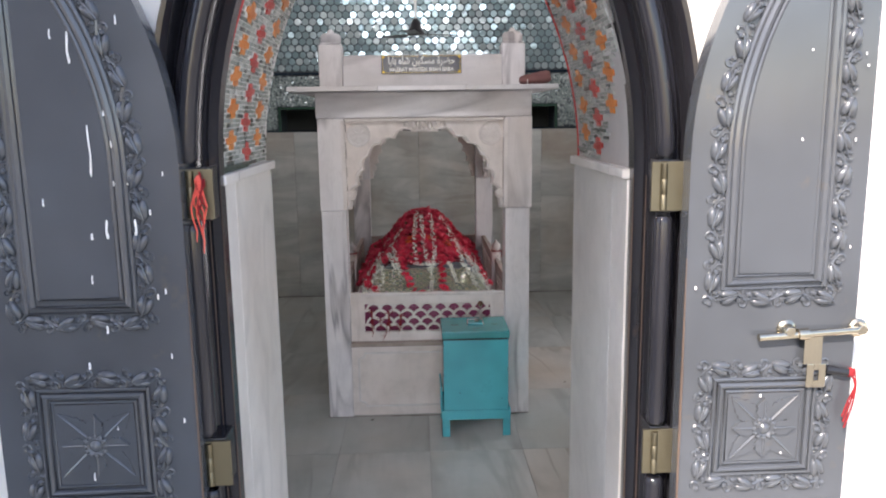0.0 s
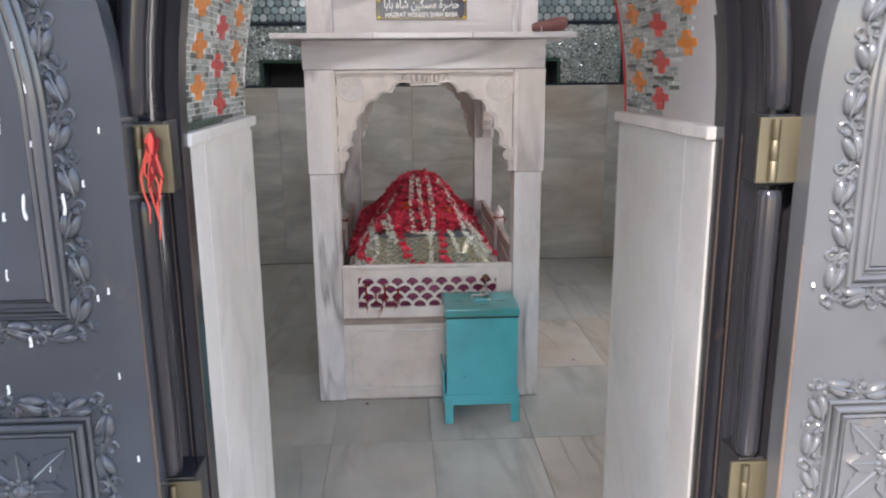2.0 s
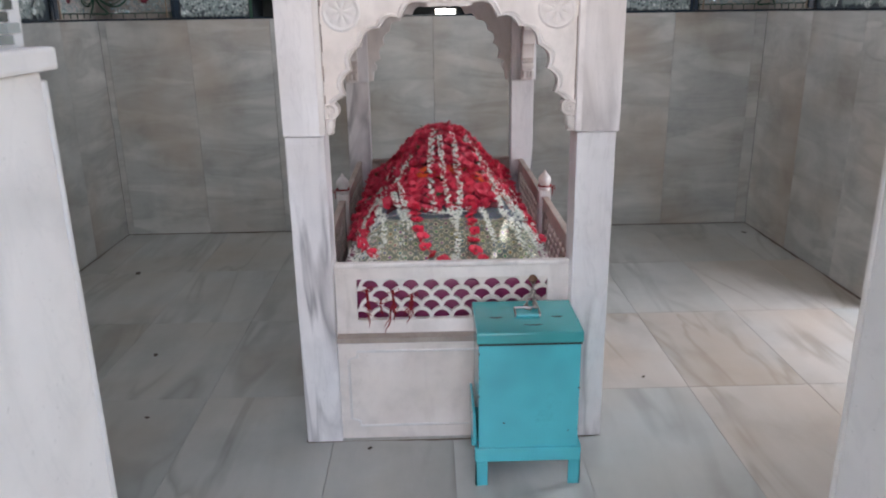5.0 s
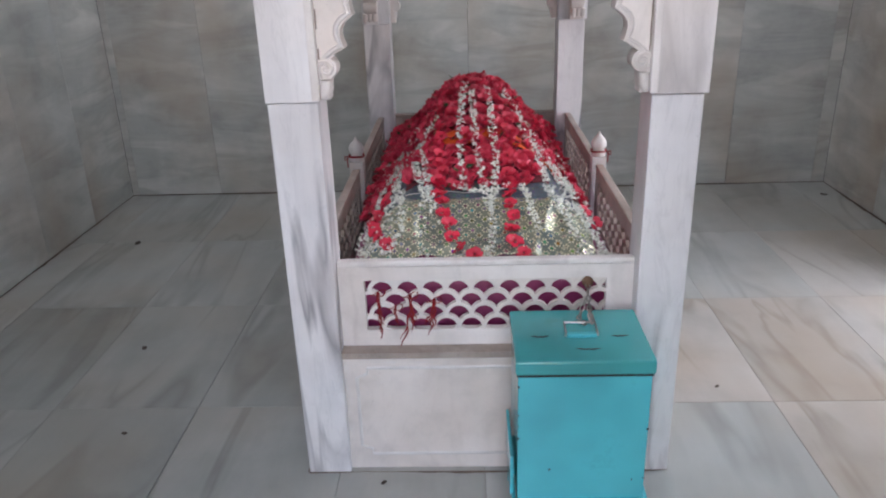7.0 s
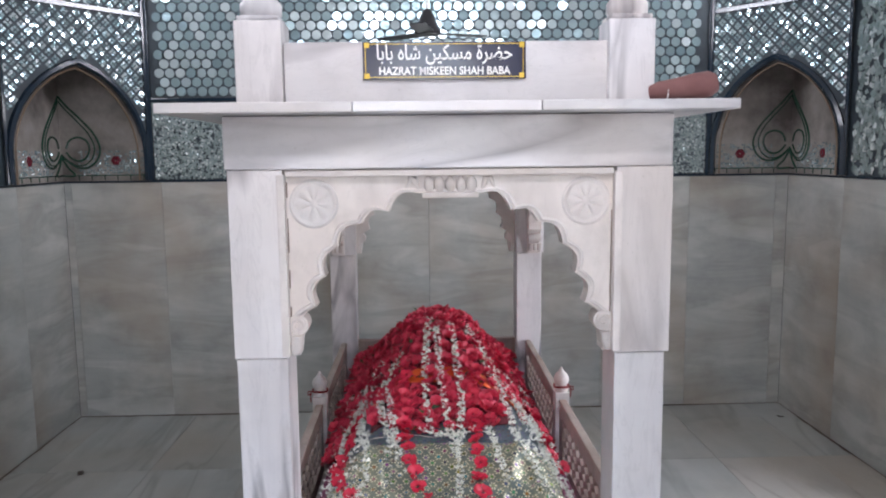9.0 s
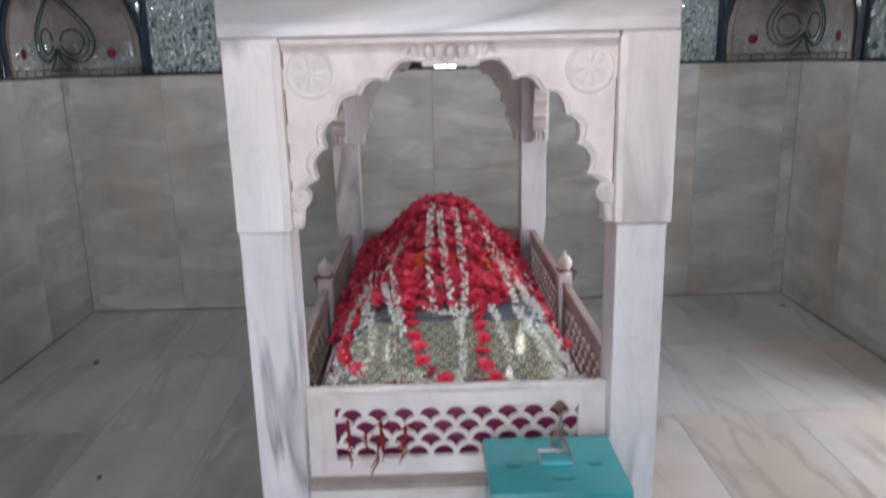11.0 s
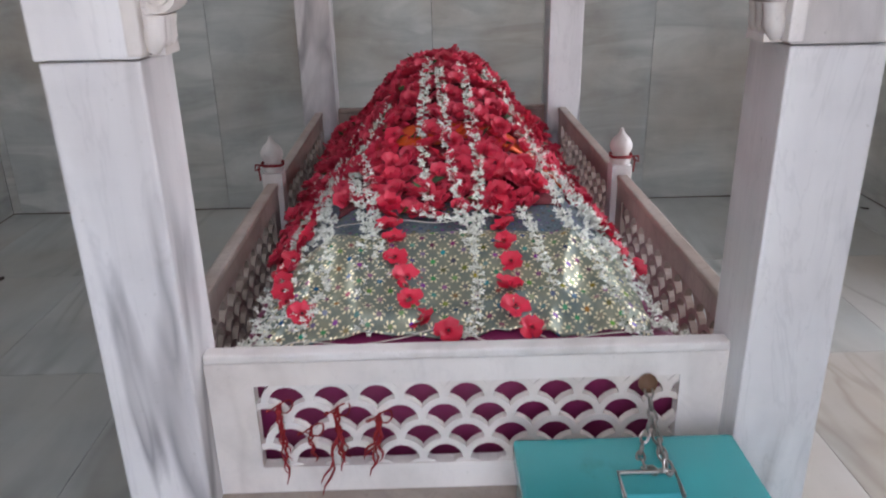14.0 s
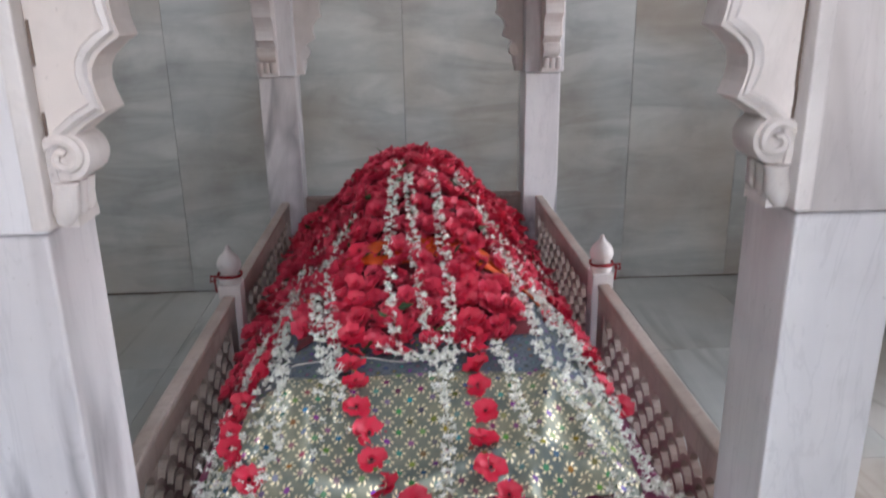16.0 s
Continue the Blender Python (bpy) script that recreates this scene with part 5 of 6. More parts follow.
# bare wood where the paint has rubbed off the long edges
for leaf, ex in ((leaf_left, -0.504), (leaf_right, 0.452)):
    part("worn_edge", tube(bmesh.new(), [(ex, LEAF_Y - 0.0006, z) for z in (0.2, 0.6, 1.0, 1.25)], [0.0010, 0.0022, 0.0024, 0.0008], 6), M_WORN, leaf, "bare brown wood along the edge")
for sg in (-1, 1):
    for o, y, wide in ((0.0, 1.372, 0.0016), (0.020, 1.350, 0.0012), (0.106, 1.268, 0.0014)):
        part("worn_edge", tube(bmesh.new(), [(FC + sg * (FH + o), y - 0.0004, z) for z in (0.05, 0.5, 0.9, 1.15, 1.4)], [wide, wide * 1.4, wide * 0.6, wide * 1.2, wide * 0.5], 6), M_WORN, frame_ob, "bare brown wood along the edge")

# brass hinges
for hx, sg in ((-0.504, -1), (0.452, 1)):
    for zc in (1.385, 0.835):
        h = thing("brass_hinge", "dull brass butt hinge between door leaf and frame", "hinge", "door hinges")
        h.location = (FC + sg * RO, 1.25, zc)
        part("leaf_plate", boxed(min(-sg * 0.027, sg * 0.036), (0.046 if sg < 0 else 0.036), 0.004, 0.010, -0.048, 0.048, 0.001), M_BRASS, h)
        part("knuckle", lathe(bmesh.new(), [(0.0065, -0.045), (0.0065, -0.016), (0.0058, -0.015), (0.0065, -0.014), (0.0065, 0.014), (0.0058, 0.015), (0.0065, 0.016), (0.0065, 0.045)], pose(-sg * 0.004, 0.001, 0), 12), M_BRASS, h, smooth=True)

# bolt and hasp on the east leaf
bolt = thing("door_bolt", "pale brass sliding bolt with a slotted hasp", "bolt")
bolt.location = (0.70, LEAF_Y, 1.098)
part("rod", tube(bmesh.new(), [(-0.105, -0.016, -0.006), (0.108, -0.016, 0.006)], 0.0075, 12), M_STEEL, bolt, smooth=True)
for bx in (-0.045, 0.098):
    part("rose_plate", lathe(bmesh.new(), [(0.019, 0), (0.019, 0.004), (0.013, 0.008), (0.010, 0.022), (0.008, 0.024)], pose(bx, 0, 0.006) @ Matrix.Rotation(radians(90), 4, "X"), 18), M_STEEL, bolt, smooth=True)
part("collar", tube(bmesh.new(), [(-0.028, -0.016, -0.0015), (-0.008, -0.016, -0.0005)], 0.0115, 12), M_STEEL, bolt, smooth=True)
bm = bmesh.new()
box(bm, -0.014, 0.022, -0.018, -0.015, -0.062, 0.004, 0.001)
box(bm, -0.006, 0.008, -0.018, -0.015, -0.110, -0.062, 0.001)
box(bm, 0.018, 0.032, -0.018, -0.015, -0.110, -0.062, 0.001)
box(bm, 0.008, 0.018, -0.018, -0.015, -0.074, -0.062)
box(bm, 0.008, 0.018, -0.018, -0.015, -0.110, -0.096)
part("hasp", bm, M_STEEL, bolt, "slotted brass hasp plate")
stud = thing("door_staple", "small dark iron staple on a carved door", "staple")
stud.location = (0.757, LEAF_Y, 1.02)
part("pin", tube(bmesh.new(), [(-0.02, -0.008, 0.002), (0.022, -0.012, -0.004)], 0.009, 8), M_FAN, stud, smooth=True)
th = thing("votive_thread", "bright red thread hanging from a door staple", "thread", "votive threads")
th.location = (0.785, LEAF_Y - 0.012, 1.015)
bm = bmesh.new()
for k in range(3):
    tube(bm, [(0.006 * math.cos(k * 2), -0.004, 0.01), (0.008, -0.01, -0.02 - 0.004 * k), (-0.004 + 0.006 * k, -0.006, -0.06), (-0.012 + 0.003 * k, -0.004, -0.09 - 0.012 * k)], 0.0019, 5)
lathe(bm, [(0.003, -0.010), (0.009, -0.004), (0.009, 0.005), (0.003, 0.010)], Matrix.Identity(4), 8)
part("thread", bm, M_THREAD, th, smooth=True)

# threads knotted on the upper west hinge
th = thing("votive_thread", "coral red threads knotted on a brass door hinge", "thread", "votive threads")
th.location = (-0.478, 1.244, 1.40)
r3 = random.Random(11)
for k in range(8):
    ln = r3.uniform(0.06, 0.16)
    x = r3.uniform(-0.007, 0.009)
    pts = [(x * 0.6, 0.004, 0.028 - 0.006 * k)]
    for q in range(1, 7):
        pts.append((x + 0.006 * math.sin(q * 1.3 + k) + (x * q * 0.15), -0.004 - 0.001 * q, 0.026 - ln * q / 6))
    part("strand", tube(bmesh.new(), pts, [0.0020, 0.0022, 0.0017, 0.0020, 0.0015, 0.0018, 0.0009], 5), M_THREAD_PINK if k % 3 else M_THREAD, th, smooth=True)
part("knot", lathe(bmesh.new(), [(0.004, -0.02), (0.009, -0.01), (0.006, 0.0), (0.009, 0.012), (0.003, 0.022)], Matrix.Identity(4), 8), M_THREAD_PINK, th, smooth=True)

# ---- ceiling fan above the tomb ----
fan = thing("ceiling_fan", "small black ceiling fan on a thin rod above the tomb", "fan")
fan.location = (-0.056, 5.1, 2.07)
part("down_rod", lathe(bmesh.new(), [(0.008, 0.10), (0.008, TOP - 2.072)], Matrix.Identity(4), 10), M_PLASTER, fan, "pale painted down rod", True)
part("motor", lathe(bmesh.new(), [(0.02, -0.005), (0.055, 0.0), (0.060, 0.012), (0.052, 0.03), (0.040, 0.05), (0.034, 0.075), (0.020, 0.10), (0.009, 0.11)], Matrix.Identity(4), 20), M_FAN, fan, smooth=True)
for k in range(3):
    m = Matrix.Rotation(radians(20 + 120 * k), 4, "Z")
    part("blade", box(bmesh.new(), 0.05, 0.27, -0.035, 0.035, 0.004, 0.009, 0.002, m @ Matrix.Rotation(radians(4), 4, "X")), M_FAN, fan)

# ---- name board on the parapet ----
board = thing("name_board", "small navy name board with white lettering and gold border", "sign")
board.location = (-0.034, 3.592, 1.777)
part("board", boxed(-0.196, 0.196, -0.006, 0.002, -0.044, 0.044, 0.001), M_SIGN, board)
bm = bmesh.new()
for x0, x1, z0, z1 in ((-0.190, 0.190, 0.038, 0.0395), (-0.190, 0.190, -0.0395, -0.038), (-0.190, -0.1885, -0.0375, 0.0375), (0.1885, 0.190, -0.0375, 0.0375)):
    box(bm, x0, x1, -0.0078, -0.0065, z0, z1)
for cx in (-0.186, 0.186):
    for cz in (-0.036, 0.036):
        box(bm, cx - 0.006, cx + 0.006, -0.0085, -0.0082, cz - 0.006, cz + 0.006)
part("gold_border", bm, M_SIGN_GOLD, board, "thin gold border line")


def lettering(name, text, size, x, z, parent, wide):
    cu = bpy.data.curves.new(name, "FONT")
    cu.body, cu.size, cu.align_x, cu.extrude, cu.offset = text, size, "CENTER", 0.0006, 0.0006
    tmp = new("lettering_source", cu)
    bpy.context.view_layer.update()
    me = bpy.data.meshes.new_from_object(tmp.evaluated_get(bpy.context.evaluated_depsgraph_get()))
    bpy.data.objects.remove(tmp)
    me.materials.clear()
    me.materials.append(M_SIGN_WHITE)
    xs = [v.co.x for v in me.vertices]
    ob = new(name, me)
    k = wide / max(1e-6, max(xs) - min(xs))
    ob.matrix_basis = pose(x, -0.0085, z, 90) @ Matrix.Diagonal((k, 1, 1, 1))
    ob.parent = parent
    return ob


lettering("latin_lettering", "HAZRAT MISKEEN SHAH BABA", 0.026, 0.0, -0.033, board, 0.315)
arabic = "".join(chr(c) for c in (0xFEA3, 0xFEC0, 0xFEAE, 0xFE93, 0x20, 0xFEE3, 0xFEB4, 0xFEDC, 0xFEF4, 0xFEE6, 0x20, 0xFEB7, 0xFE8E, 0xFEE9, 0x20, 0xFE91, 0xFE8E, 0xFE91, 0xFE8E))[::-1]
lettering("arabic_lettering", arabic, 0.05, 0.0, 0.002, board, 0.325)

# ---- rolled maroon cloth left on the cornice ----
roll = thing("cloth_roll", "rolled maroon cloth tied with cord on the marble cornice", "cloth")
roll.location = (0.515, 3.47, COR + 0.022)
bm = tube(bmesh.new(), [(-0.075, 0.03, 0.022), (-0.06, 0.02, 0.024), (-0.02, 0.01, 0.027), (0.02, 0.0, 0.033), (0.05, -0.005, 0.038), (0.065, -0.008, 0.041)], [0.016, 0.022, 0.026, 0.030, 0.029, 0.020], 14)
part("cloth", bm, M_MAROON, roll, smooth=True)
for q, r in ((-0.045, 0.0245), (-0.02, 0.0272), (0.0, 0.0292), (0.02, 0.031)):
    part("cord", tube(bmesh.new(), [Vector((q, 0.012 - 0.12 * q, 0.0285 + 0.12 * q)) + Vector((0, r * math.cos(a), r * math.sin(a))) for a in [i * math.pi / 8 for i in range(16)]], 0.0016, 4, True), M_SIGN_WHITE, roll, "pale cord", True)

# ---- red threads tied through the front lattice ----
r6 = random.Random(17)
for x, zt, drops in ((-0.312, 0.548, ((0.004, 0.135), (0.010, 0.09))), (-0.225, 0.540, ((-0.030, 0.150), (0.004, 0.105), (0.012, 0.08))), (-0.162, 0.525, ((-0.016, 0.10), (0.0, 0.075), (-0.026, 0.07))), (-0.268, 0.505, ((0.006, 0.05),))):
    th = thing("votive_thread", "dark red thread tied through the marble lattice", "thread", "votive threads")
    th.location = (x, 3.545, zt)
    loop = [Vector((0.020 * math.cos(q * math.pi / 7), 0.004 + 0.010 * math.sin(q * math.pi / 3.5), 0.008 * math.sin(q * math.pi / 7 + 0.6))) for q in range(14)]
    part("loop", tube(bmesh.new(), loop, 0.0014, 5, True), M_THREAD, th, smooth=True)
    for i, (dx, ln) in enumerate(drops):
        for twin in range(2):
            wob = r6.uniform(0, 6.28)
            pts = [(0, 0.012, 0.004)] + [(dx * (q / 9) ** 1.8 + 0.0042 * math.sin(q * 1.5 + wob), -0.004 - 0.0015 * twin, -ln * (1 - 0.16 * twin) * q / 9) for q in range(10)]
            part("strand", tube(bmesh.new(), pts, [0.0016, 0.0022, 0.0017, 0.0020, 0.0015, 0.0018, 0.0014, 0.0019, 0.0021, 0.0014, 0.0008], 5), M_THREAD, th, smooth=True)

# ---- the flower-covered grave ----
def petal_build(dark, light, rough=0.55):
    def build(nt, b):
        geo = nt.nodes.new("ShaderNodeNewGeometry")
        tone = ramp(nt, geo.outputs["Random Per Island"], [(0, dark), (1, light)])
        n = noise_tex(nt, spot(nt), 140, 3)
        link(nt, mix(nt, ramp(nt, n, [(0.35, (0, 0, 0)), (0.75, (0.5, 0.5, 0.5))]), tone, light), b, "Base Color")
    return build


M_ROSE = mat("red_rose_petal", rough=0.5, build=petal_build((0.32, 0.006, 0.020), (0.74, 0.05, 0.105)))
M_ROSE_PLAIN = mat("bright_red_petal", rough=0.5, build=petal_build((0.46, 0.006, 0.025), (0.68, 0.02, 0.065)))
M_JASMINE = mat("white_jasmine", rough=0.55, build=petal_build((0.62, 0.64, 0.55), (0.86, 0.86, 0.80)))
# dark red that paints the shade between the petals
M_PETAL_SHADE = mat("shaded_petal_red", rough=0.8, build=plaster_build((0.13, 0.008, 0.016), (0.045, 0.006, 0.008)))
M_LEAF = mat("dark_leaf", rough=0.5, build=petal_build((0.015, 0.04, 0.012), (0.05, 0.10, 0.03)))
M_STRING = mat("pale_string", (0.6, 0.57, 0.5), 0.9)
M_PURPLE = mat("purple_satin", (0.2, 0.01, 0.08), 0.4, build=petal_build((0.19, 0.006, 0.06), (0.24, 0.014, 0.10)), Sheen_Weight=0.3)
M_ORANGE_CLOTH = mat("orange_tinsel_cloth", (0.62, 0.08, 0.01), 0.4, 0.2)


def brocade_build(ground_a, ground_b, motif, scale, glint):
    """Woven cloth with a regular grid of small flowers."""
    def build(nt, b):
        p = spot(nt, (1.0, 1.12, 1.0))
        spin = node(nt, "ShaderNodeVectorRotate", Angle=radians(45))
        spin.rotation_type = "Z_AXIS"
        nt.links.new(p, spin.inputs["Vector"])
        vor = node(nt, "ShaderNodeTexVoronoi", Scale=scale, Randomness=0.06)
        vor.voronoi_dimensions = "2D"
        nt.links.new(spin.outputs[0], vor.inputs["Vector"])
        rel = nt.nodes.new("ShaderNodeVectorMath")
        rel.operation = "SUBTRACT"
        nt.links.new(spin.outputs[0], rel.inputs[0])
        nt.links.new(vor.outputs["Position"], rel.inputs[1])
        sep = nt.nodes.new("ShaderNodeSeparateXYZ")
        nt.links.new(rel.outputs[0], sep.inputs[0])
        turn = node(nt, "ShaderNodeMath")
        turn.operation = "ARCTAN2"
        nt.links.new(sep.outputs[1], turn.inputs[0])
        nt.links.new(sep.outputs[0], turn.inputs[1])
        six = node(nt, "ShaderNodeMath")
        six.operation, six.inputs[1].default_value = "MULTIPLY", 6.0
        nt.links.new(turn.outputs[0], six.inputs[0])
        whorl = node(nt, "ShaderNodeMath")
        whorl.operation, whorl.inputs[1].default_value = "MULTIPLY_ADD", 9.0
        nt.links.new(vor.outputs["Distance"], whorl.inputs[0])
        nt.links.new(six.outputs[0], whorl.inputs[2])
        wave = node(nt, "ShaderNodeMath")
        wave.operation = "SINE"
        nt.links.new(whorl.outputs[0], wave.inputs[0])
        ground_tone = ramp(nt, noise_tex(nt, p, 14, 4), [(0.35, ground_a), (0.65, ground_b)])
        hue = node(nt, "ShaderNodeHueSaturation", Saturation=1.0, Value=0.38)
        nt.links.new(vor.outputs["Color"], hue.inputs["Color"])
        heart = ramp(nt, vor.outputs["Distance"], [(0.15, (1, 1, 1)), (0.19, (0, 0, 0))])
        ring = ramp(nt, vor.outputs["Distance"], [(0.15, (0, 0, 0)), (0.2, (1, 1, 1)), (0.36, (1, 1, 1)), (0.43, (0, 0, 0))])
        chop = ramp(nt, wave.outputs[0], [(0.0, (0, 0, 0)), (0.25, (1, 1, 1))])
        ring = mix(nt, 1.0, ring, chop, "MULTIPLY")
        col = mix(nt, ring, ground_tone, motif)
        col = mix(nt, heart, col, hue.outputs[0])
        link(nt, col, b, "Base Color")
        link(nt, ramp(nt, ring, [(0, (0.45,) * 3), (1, (glint,) * 3)]), b, "Metallic")
        bump(nt, b, noise_tex(nt, p, 300, 2), 0.25, 0.002)
    return build


M_BROCADE = mat("gold_green_brocade", rough=0.33, build=brocade_build((0.13, 0.17, 0.165), (0.30, 0.31, 0.22), (0.94, 0.85, 0.58), 38, 0.7))
M_BLUE_CLOTH = mat("slate_blue_brocade", rough=0.5, build=brocade_build((0.10, 0.135, 0.165), (0.15, 0.19, 0.225), (0.04, 0.055, 0.075), 52, 0.2))


def between(y, pts):
    if y <= pts[0][0]:
        return pts[0][1]
    for (a, va), (b, vb) in zip(pts, pts[1:]):
        if y <= b:
            return va + (vb - va) * (y - a) / (b - a)
    return pts[-1][1]


GX = -0.03
RIDGE = [(3.60, 0.560), (3.635, 0.572), (3.66, 0.585), (3.87, 0.693), (4.03, 0.706), (4.15, 0.750), (4.28, 0.815), (4.42, 0.880), (4.6, 0.903), (4.8, 0.90), (4.95, 0.87), (5.1, 0.80), (5.3, 0.70)]
FLAT = [(3.6, 0.32), (3.66, 0.295), (3.87, 0.235), (4.03, 0.20), (4.2, 0.12), (4.4, 0.058), (4.9, 0.058), (5.3, 0.15)]


def mound(x, y):
    """Height of the draped grave at (x, y)."""
    r, f = between(y, RIDGE), between(y, FLAT)
    e = 0.565 if r > 0.565 else r - 0.005
    d = abs(x - GX)
    if d < f:
        return r - 0.01 * (d / f) ** 2
    t = min(1, (d - f) / (0.375 - f))
    bell = 0.37 + 0.37 * math.cos(math.pi * t) + 0.26 * (1 - t)
    k = max(0, min(1, (r - 0.70) / 0.12))
    return e + (r - 0.01 - e) * ((1 - k) * (1 - t ** 1.3) + k * bell)


def mound_normal(x, y, h=0.01):
    return Vector((mound(x - h, y) - mound(x + h, y), mound(x, y - h) - mound(x, y + h), 2 * h)).normalized()


def drape(name, x0, x1, y0, y1, lift, fold, material, parent, label, nx=60, ny=40, hem=0.0):
    """A cloth over the grave, with soft folds and a hem."""
    vs, fs = [], []
    for j in range(ny + 1):
        for i in range(nx + 1):
            x, y = x0 + (x1 - x0) * i / nx, y0 + (y1 - y0) * j / ny
            yy = y + hem * math.sin(x * 31 + 1.0) * (1 if j == 0 else 0.4 if j == ny else 0)
            crease, slack = 0.0, 1.0
            if fold > 0.015:
                slack = max(0.12, min(1.0, (3.885 - yy) / 0.07))
                crease = 0.013 * math.exp(-((x - 0.150 - 0.35 * (yy - 3.78)) / 0.020) ** 2) + 0.009 * math.exp(-((x + 0.215 + 0.30 * (yy - 3.78)) / 0.024) ** 2) + 0.008 * math.exp(-((yy - 3.725 - 0.02 * math.sin(x * 13)) / 0.014) ** 2)
            z = mound(x, yy) + lift + crease + fold * slack * (noise.noise(Vector((x * 9, yy * 5, 2))) + 0.6 * abs(noise.noise(Vector((x * 22, yy * 6, 7)))))
            vs.append((x, yy, z))
    w = nx + 1
    for j in range(ny):
        for i in range(nx):
            fs.append((j * w + i, j * w + i + 1, (j + 1) * w + i + 1, (j + 1) * w + i))
    ob = mesh_part(name, vs, fs, material, parent, label, True)
    mod = ob.modifiers.new("thickness", "SOLIDIFY")
    mod.thickness, mod.offset = 0.003, -1
    return ob


grave = thing("grave", "raised grave draped in purple satin inside marble rails", "grave")
bm = boxed(GX - 0.378, GX + 0.378, 3.606, 5.40, 0.0, 0.558, 0.012)
part("satin_cover", bm, M_PURPLE, grave, smooth=True)
drape("satin_hem", GX - 0.372, GX + 0.372, 3.608, 3.72, -0.004, 0.004, M_PURPLE, grave, "", 60, 10)
# sheets under the roses, coloured as petals in shadow
bed = drape("flower_bed", GX - 0.375, GX + 0.375, 4.0, 5.36, -0.012, 0.01, M_PETAL_SHADE, grave, "dark red sheet for the shaded petals under the roses", 40, 60)
drape("petal_bed", GX - 0.235, GX + 0.225, 4.035, 4.9, 0.005, 0.006, M_PETAL_SHADE, grave, "dark red sheet for the shaded petals under the roses", 40, 40, 0.01)
cloth = tagged(drape("brocade_cloth", GX - 0.345, GX + 0.322, 3.676, 3.892, 0.005, 0.020, M_BROCADE, None, "", 80, 40, 0.002), "gold and green flowered brocade cloth over the grave", "cloth")
tagged(drape("blue_cloth", GX - 0.34, GX + 0.34, 3.872, 4.35, 0.0, 0.005, M_BLUE_CLOTH, None, "", 60, 40), "slate blue patterned cloth over the grave", "cloth")
band = tagged(drape("orange_cloth", GX - 0.31, GX + 0.29, 4.215, 4.275, 0.014, 0.008, M_ORANGE_CLOTH, None, "", 50, 8, 0.01), "narrow orange tinsel cloth across the flowers", "cloth")


def rose_base(seed, layers=((0.025, 6, 0.20, 0.0), (0.0195, 5, 0.62, 0.5), (0.013, 4, 1.05, 0.2))):
    """Ruffled cupped petals in whorls, all grown from one base point: verts and faces."""
    r8 = random.Random(seed)
    vs, fs = [(0, 0, 0)], []
    for r, n, up, turn in layers:
        for k in range(n):
            a = (k + turn + r8.uniform(-0.18, 0.18)) * 2 * math.pi / n
            long = r * r8.uniform(0.86, 1.12)
            rise = up + r8.uniform(-0.14, 0.22)
            wide = 1.2 * math.pi / n
            rows = []
            for rr, spread in ((0.42, 0.85), (0.78, 1.0), (1.0, 0.66)):
                row = []
                for c in (-1, 0, 1):
                    ruffle = r8.uniform(-0.10, 0.10) * rr
                    flat = long * rr * math.cos(rise * rr * 0.85)
                    height = long * (rr * math.sin(rise) * 0.95 + 0.10 * abs(c) * rr + ruffle) - (0.10 * long if rr == 1.0 and c == 0 and up < 0.5 else 0)
                    row.append(len(vs))
                    vs.append((flat * math.cos(a + c * wide * spread), flat * math.sin(a + c * wide * spread), height + 0.004 * rr))
                rows.append(row)
            fs += [(0, rows[0][0], rows[0][1]), (0, rows[0][1], rows[0][2])]
            for p, q in zip(rows, rows[1:]):
                fs += [(p[0], q[0], q[1], p[1]), (p[1], q[1], q[2], p[2])]
    return vs, fs


def bud_base():
    """A jasmine blossom: a slim bud with five reflexed petals."""
    vs, fs = [], []
    n = 4
    for k in range(n):
        a = k * 2 * math.pi / n
        vs.append((0.0022 * math.cos(a), 0.0022 * math.sin(a), 0.0))
    for k in range(n):
        a = k * 2 * math.pi / n
        vs.append((0.003 * math.cos(a), 0.003 * math.sin(a), 0.008))
    for k in range(n):
        fs.append((k, (k + 1) % n, n + (k + 1) % n, n + k))
    for k in range(5):
        a = k * 2 * math.pi / 5
        i = len(vs)
        for r, da, z in ((0.001, 0, 0.008), (0.0048, -0.55, 0.0125), (0.0082, 0, 0.0160), (0.0048, 0.55, 0.0125)):
            vs.append((r * math.cos(a + da), r * math.sin(a + da), z))
        fs.append((i, i + 1, i + 2, i + 3))
    return vs, fs


def on_mound(x, y, lift=0.0, tilt=0.0, r=random):
    n = mound_normal(x, y)
    n = (n + Vector((r.gauss(0, tilt), r.gauss(0, tilt), r.gauss(0, tilt * 0.5)))).normalized()
    return Matrix.Translation((x, y, mound(x, y) + lift)) @ n.to_track_quat("Z", "Y").to_matrix().to_4x4() @ Matrix.Rotation(r.uniform(0, 6.28), 4, "Z")


fr = random.Random(21)
BUD = bud_base()
heap, leaves = [], []
y = 3.95
